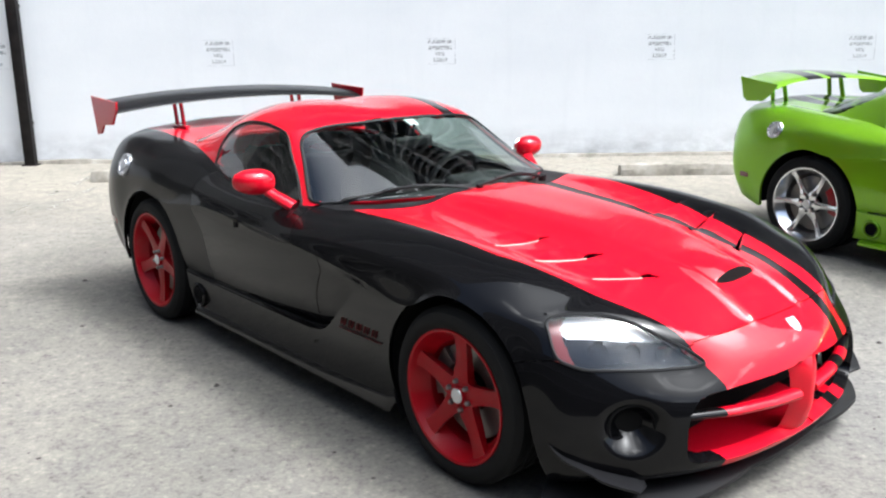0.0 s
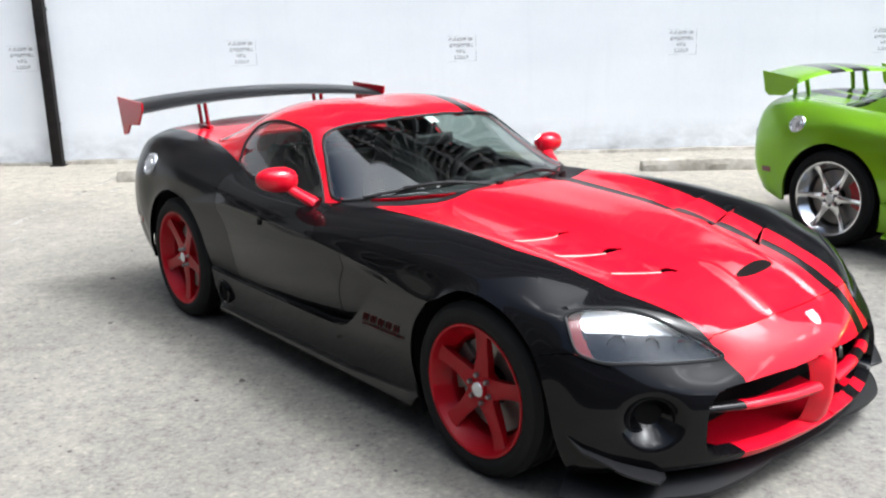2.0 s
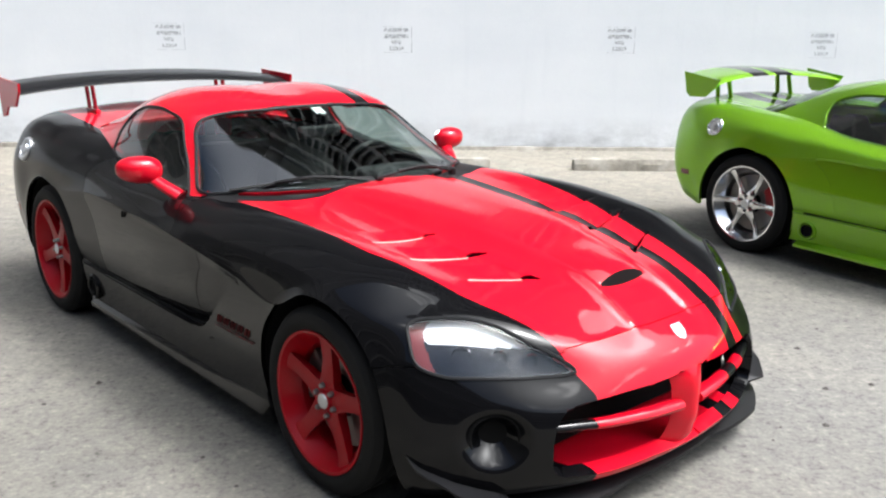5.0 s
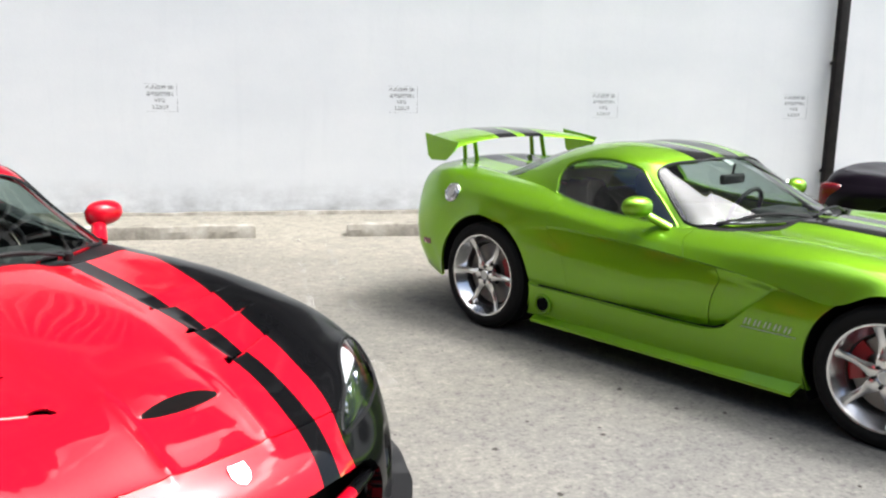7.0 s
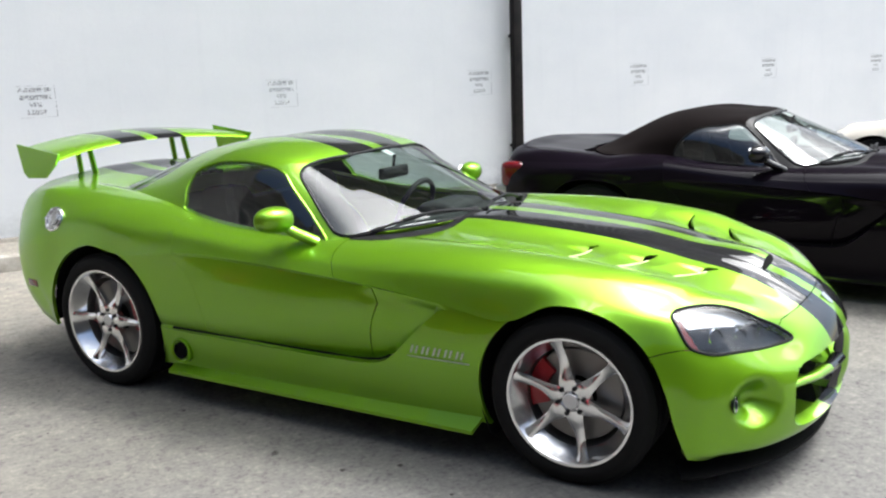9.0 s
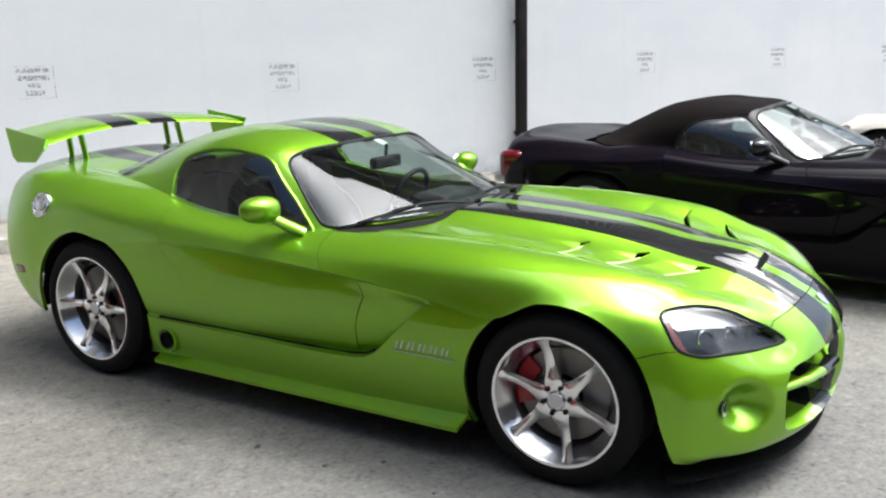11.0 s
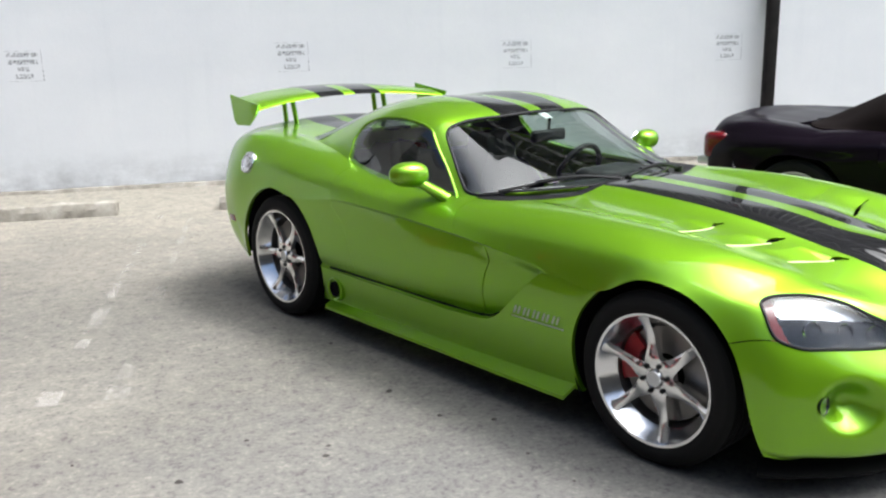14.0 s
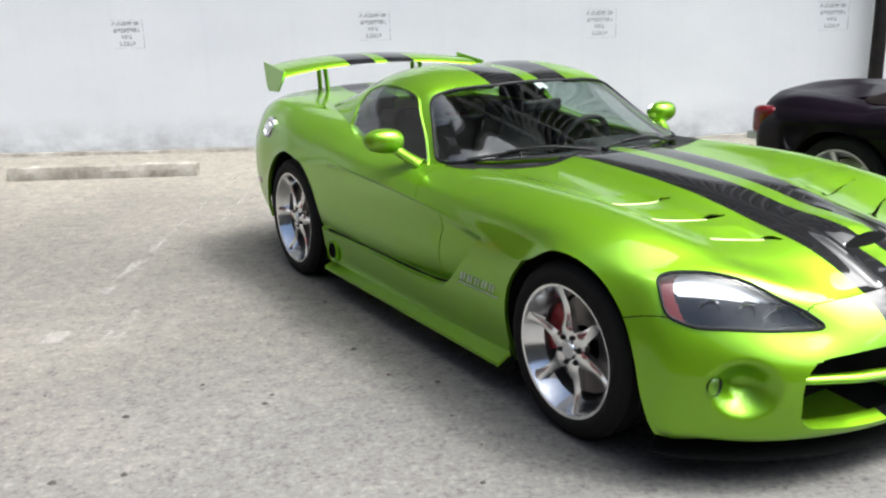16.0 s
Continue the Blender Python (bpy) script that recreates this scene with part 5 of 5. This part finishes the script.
    # rolled edges of the bonnet louvres; pale right-hand colour paints their sun glint
    for side in (-1, 1):
        for poly, y0, y1 in LOUVRES:
            c = louvre_line(sh["sheet"], poly, side)
            ay = np.abs(c[:, 1])
            c = c[(ay > y0 + .015) & (ay < y1 - .10)]
            ay = np.abs(c[:, 1])
            c[:, :2] = c[0, :2] + (c[-1, :2] - c[0, :2]) * ((ay - ay[0]) / (ay[-1] - ay[0]))[:, None]
            c[:, 2] += LOUVRE_RISE * np.clip((ay - y0 - .01) / 0.09, 0, 1) * np.clip((y1 - ay) / 0.20, 0, 1)
            part("louvre_edge", tube(c + (.001, 0, -.003), 0.0050 if side < 0 else 0.0032, 8), {"red": louvre_red, "green": louvre_green}.get(kind, plain) if side < 0 else plain, car, "thin rolled louvre edge")
    # fuel cap, passenger side haunch
    if not open_top:
        fuel_cap(car, chrome if kind == 'green' else silver)
    # nose: dark mouth, body-coloured cross bars
    yy = np.linspace(-.60, .60, 25)
    xin = 1.80 - 0.25 * np.abs(yy) ** 2
    mouth = strip(np.stack([xin, yy, np.full(25, .50)], 1), np.stack([xin, yy, np.full(25, .16)], 1), 0.02, 0)
    part("grille", mouth, body if kind in ("green", "red") else dark_void, car, "shaded grille mouth")
    floor_ = strip(np.stack([np.interp(np.abs(yy), [0, .2, .38, .55, .62], [2.06, 2.05, 2.02, 1.965, 1.93]), yy, np.full(25, .205)], 1), np.stack([xin, yy, np.full(25, .23)], 1), 0.012)
    part("grille_floor", floor_, body if kind != "black" else satin_black, car)
    edge_x = lambda y: np.interp(np.abs(y), [0, .2, .375, .53, .6], [2.085, 2.07, 2.035, 1.975, 1.94])
    for side in (-1, 1):
        yb = np.linspace(.05, .555, 14)
        P = np.stack([edge_x(yb) - 0.012, side * yb, np.interp(yb, [.05, .555], [.345, .375])], 1)
        part("grille_bar", tube(P, np.linspace(.030, .020, 14), 12, flat=0.72), body, car)
    cz = np.linspace(.50, .185, 10)
    cx = lambda z: float(np.interp(z, [.185, .22, .30, .42, .46, .50], [2.055, 2.083, 2.106, 2.106, 2.092, 2.056]))
    cross = hermite([[(cx(z) - .045, -w - .03, z), (cx(z) - .006, -w * .5, z), (cx(z), 0, z), (cx(z) - .006, w * .5, z), (cx(z) - .045, w + .03, z)] for z, w in zip(cz, np.interp(cz, [.185, .24, .34, .44, .50], [.10, .055, .045, .06, .11]))], 2)
    n, m = cross.shape[:2]
    part("grille_cross", (cross.reshape(-1, 3), [(i * m + j, i * m + j + 1, (i + 1) * m + j + 1, (i + 1) * m + j) for i in range(n - 1) for j in range(m - 1)]), body, car)
    # nose badge: a plain shield
    sh_pts = [(-.026, .029), (.026, .029), (.029, .0), (.019, -.021), (0, -.031), (-.019, -.021), (-.029, 0)]
    V, F = slab(sh_pts, lambda x, y: 0.006, 0.008)
    part("nose_badge", moved((V, F), pose(2.008, 0.012, .566, 0, 0, 0) @ Vector((0.66, 0, 0.75)).to_track_quat("Z", "Y").to_matrix().to_4x4()), badge_silver, car, "small silver shield badge")
    # splitter and, on the race-trimmed car, dive planes
    outer, inner_ = bumper_edge(0.055 if kind == "red" else -0.022), bumper_edge(-0.12)
    if kind == "red":
        taper = np.interp(np.abs(outer[:, 1]), [.25, .60, .9], [0.0, 1.0, 1.0])[:, None]
        outer = bumper_edge(-0.03) * (1 - taper) + outer * taper
    hz = .118 if kind == "red" else .106
    part("splitter", strip(np.c_[outer, np.full(len(outer), hz)], np.c_[inner_, np.full(len(outer), hz + .03)], 0.014 if kind == "red" else 0.008), satin_black if kind == "red" else dark_void, car, "black front splitter")
    if kind == "red":
        for side in (-1, 1):
            for (a0, a1, z0, z1, w) in ((0.05, 0.40, .300, .185, .085),):
                e0 = bumper_edge(-0.01)
                if side > 0:
                    e0 = e0[::-1]
                i0, i1 = int(a0 * len(e0) * .5), int(a1 * len(e0) * .5) + 3
                seg = e0[i0:i1 + 1]
                e1 = (bumper_edge(w) if side < 0 else bumper_edge(w)[::-1])[i0:i1 + 1]
                t = np.linspace(0, 1, len(seg))
                zz = z0 + (z1 - z0) * t
                grow = np.clip(t * 1.3 + .12, 0, 1) * np.clip((1 - t) / .12 + .35, 0, 1)
                out_ = seg + (e1 - seg) * grow[:, None]
                part("dive_plane", strip(np.c_[seg, zz], np.c_[out_, zz - 0.012 + 0.02 * (1 - t)], 0.007), carbon, car, "black carbon dive plane")
    # underbody: near-black boxes that fill the shell and keep light out
    part("underbody", merge(box(.46, 1.84, -.50, .50, .13, .60, .03), box(-.92, .84, -.84, .84, .14, .34, .03), box(-1.95, -.97, -.48, .48, .22, .80, .03), box(-1.98, -1.66, -.68, .68, .42, .70, .03), box(1.64, 1.80, -.70, .70, .14, .45, .02)), dark_void, car, "black underbody boxes that block light in the shell")
    # greenhouse
    rf = roof_shell(open_top)
    rs = rf["sheet"]
    if not open_top:
        lining, used = rf["roof"]
        part("headlining", (lining * (1, .975, 1) - (0, 0, .014), used[:, ::-1]), interior, car, "charcoal headlining under the roof")
    part("windscreen", panel(*rf["windscreen"], 0.0, 0.005), screen_glass, car, "clear laminated windscreen").visible_shadow = False
    part("screen_seal", tube(np.concatenate([rs.curve([p for p in SCREEN if p[0] >= 0], -1), rs.curve([p for p in SCREEN if p[0] >= 0][::-1], 1)]), 0.008, 6, True), satin_black, car, "black windscreen seal")
    for tag, side in (("R", -1), ("L", 1)):
        part("side_window", panel(*rf["window" + tag], 0.0, 0.005), tinted_glass, car, "lightly tinted side window").visible_shadow = False
        part("window_seal", tube(rs.curve(TOP_GLASS if open_top else SIDE_GLASS, side), 0.007, 6, True), plain if kind == "green" else satin_black, car)
    if open_top:
        part("soft_top", panel(*rf["roof"], 0.0, 0.02), canvas, car, "dark canvas soft top, closed")
        part("screen_frame", panel(*rf["frame"], 0.0, 0.02), satin_black, car, "black windscreen frame")
        part("rear_trim", box(-2.075, -1.95, -.86, -.66, .585, .645, .025, 3), silver, car)
    else:
        part("roof", panel(*rf["roof"], 0.0, 0.02), {"green": body, "red": red_roof}.get(kind, plain), car, "striped roof panel" if kind in ("green", "red") else "")
        part("rear_window", panel(*rf["rear_window"], 0.0, 0.005), tinted_glass, car, "lightly tinted rear window").visible_shadow = False
    part("screen_sticker", moved(box(-.045, .045, -.028, .028, -.002, .002, .002), pose(-.128, .03, 1.130, 0, 24, 0)), paper, car, "small pale sticker inside the screen")
    cabin(car)
    for side in (-1, 1):
        side_mirror(car, side, plain if kind != "black" else gloss_black)
    # wipers
    for (pv, tip) in (((.485, -.06, .868), (.235, -.665, .858)), ((.44, .42, .862), (.515, -.10, .888))):
        a, b = Vector(pv), Vector(tip)
        mid_ = a.lerp(b, .45) + Vector((0, 0, .035))
        part("wiper", merge(tube(hermite([a, mid_, a.lerp(b, .7) + Vector((-.02, 0, .02))], 6), .008, 6), tube(hermite([a.lerp(b, .02) + Vector((-.03, 0, .012)), a.lerp(b, .5) + Vector((-.03, 0, .02)), b], 8), .007, 6), moved(lathe([(.02, 0), (.02, .03), (.012, .036), (0, .036)], 12), Matrix.Translation(a) @ pose(0, 0, -.02, 90, 0, 0))), satin_black, car, "black wiper arm and blade")
    # wheels
    cm = caliper_red if kind != "red" else iron
    for side in (-1, 1):
        wheel(car, AXLE_F, .935, side, .325, .265, .245, finish, style, 17 if kind == "green" else -13, cm)
        wheel(car, AXLE_R, .938, side, .345, .335, .264, finish, style, 0 if kind == "green" else 14, cm)
    # rear wing
    if kind in ("green", "red"):
        span = .74 if kind == "green" else .875
        wm = body if kind == "green" else carbon
        wing = new("rear_wing")
        wing.parent = car
        sec = [(-.17, .014), (-.08, .012), (.02, .004), (.10, -.012), (.155, -.030), (.165, -.040), (.15, -.044), (.05, -.030), (-.06, -.008), (-.16, .004)]
        yw = np.linspace(-span, span, 41)
        sweep = .11 if kind == "green" else 0.0
        rows = [[(-1.875 + sx - sweep * (1 - (y / span) ** 2), y, 1.222 + sz - .052 * (abs(y) / span) ** 2.2) for sx, sz in sec] for y in yw]
        R_ = np.array(rows)
        m = len(sec)
        part("wing_blade", (R_.reshape(-1, 3), [(i * m + j, (i + 1) * m + j, (i + 1) * m + (j + 1) % m, i * m + (j + 1) % m) for i in range(40) for j in range(m)] + [tuple(range(m)), tuple(40 * m + j for j in range(m))[::-1]]), wm, wing)
        for side in (-1, 1):
            pts = [(-2.045, 1.215), (-1.70, 1.165), (-1.735, 1.11), (-1.83, 1.035), (-1.975, 1.030), (-2.01, 1.06)] if kind == "green" else [(-2.085, 1.215), (-1.70, 1.195), (-1.705, 1.15), (-1.78, 1.06), (-1.92, 1.05), (-1.97, .995), (-2.03, .985)]
            n = len(pts)
            V = [(x, side * span, z) for x, z in pts] + [(x, side * (span + .012), z) for x, z in pts]
            part("end_plate", (V, [tuple(range(n)), tuple(range(2 * n - 1, n - 1, -1))] + [(i, n + i, n + (i + 1) % n, (i + 1) % n) for i in range(n)]), plain, wing, smooth=False)
            ys = .365 if kind == "green" else .43
            for sx, drift in ((-2.055, .035), (-1.95, .065)) if kind == "green" else ((-1.93, .055), (-1.835, .055)):
                st_ = hermite([(sx, side * ys, 1.19), (sx + drift * .5, side * ys, 1.06), (sx + drift, side * (ys + .005), .93)], 5)
                part("wing_strut", tube(st_, .015 if kind == "green" else .012, 10, flat=1.3), plain, wing)
            part("strut_foot", moved(box(-.085, .085, side * (ys + .005) - .016, side * (ys + .005) + .012, .94, 1.025 if kind == "red" else 1.0, .008, 2), pose(-1.955 if kind == "green" else -1.825, 0, 0)), plain, wing)
    labels = {"green": "lime green coupe with black twin stripes and rear wing", "red": "red and black two-tone coupe with red wheels and wing", "black": "dark wine-black convertible with closed canvas soft top", "cream": "pale cream coupe parked nose-in beside the dark convertible"}
    tagged(car, labels[kind], "car", "parked sports cars")
    return car


red_roof = paint("red_roof_paint", RED, BLACK, "")
k = Net(red_roof)
ry_ = k.split(k.coords())[1]
line_ = k.math("LESS_THAN", k.math("ABSOLUTE", k.math("SUBTRACT", ry_, 0.36)), 0.05)
k.color(k.mix(line_, RED, BLACK))

sports_car((2.600, -5.631, 0), math.degrees(0.52445) - 90, "green")
sports_car((-1.582, -6.674, 0), math.degrees(0.68918) - 90, "red")
sports_car((5.98, -5.37, 0), math.degrees(0.4912) - 90, "black")
sports_car((10.4, -4.7, 0), 110, "cream")
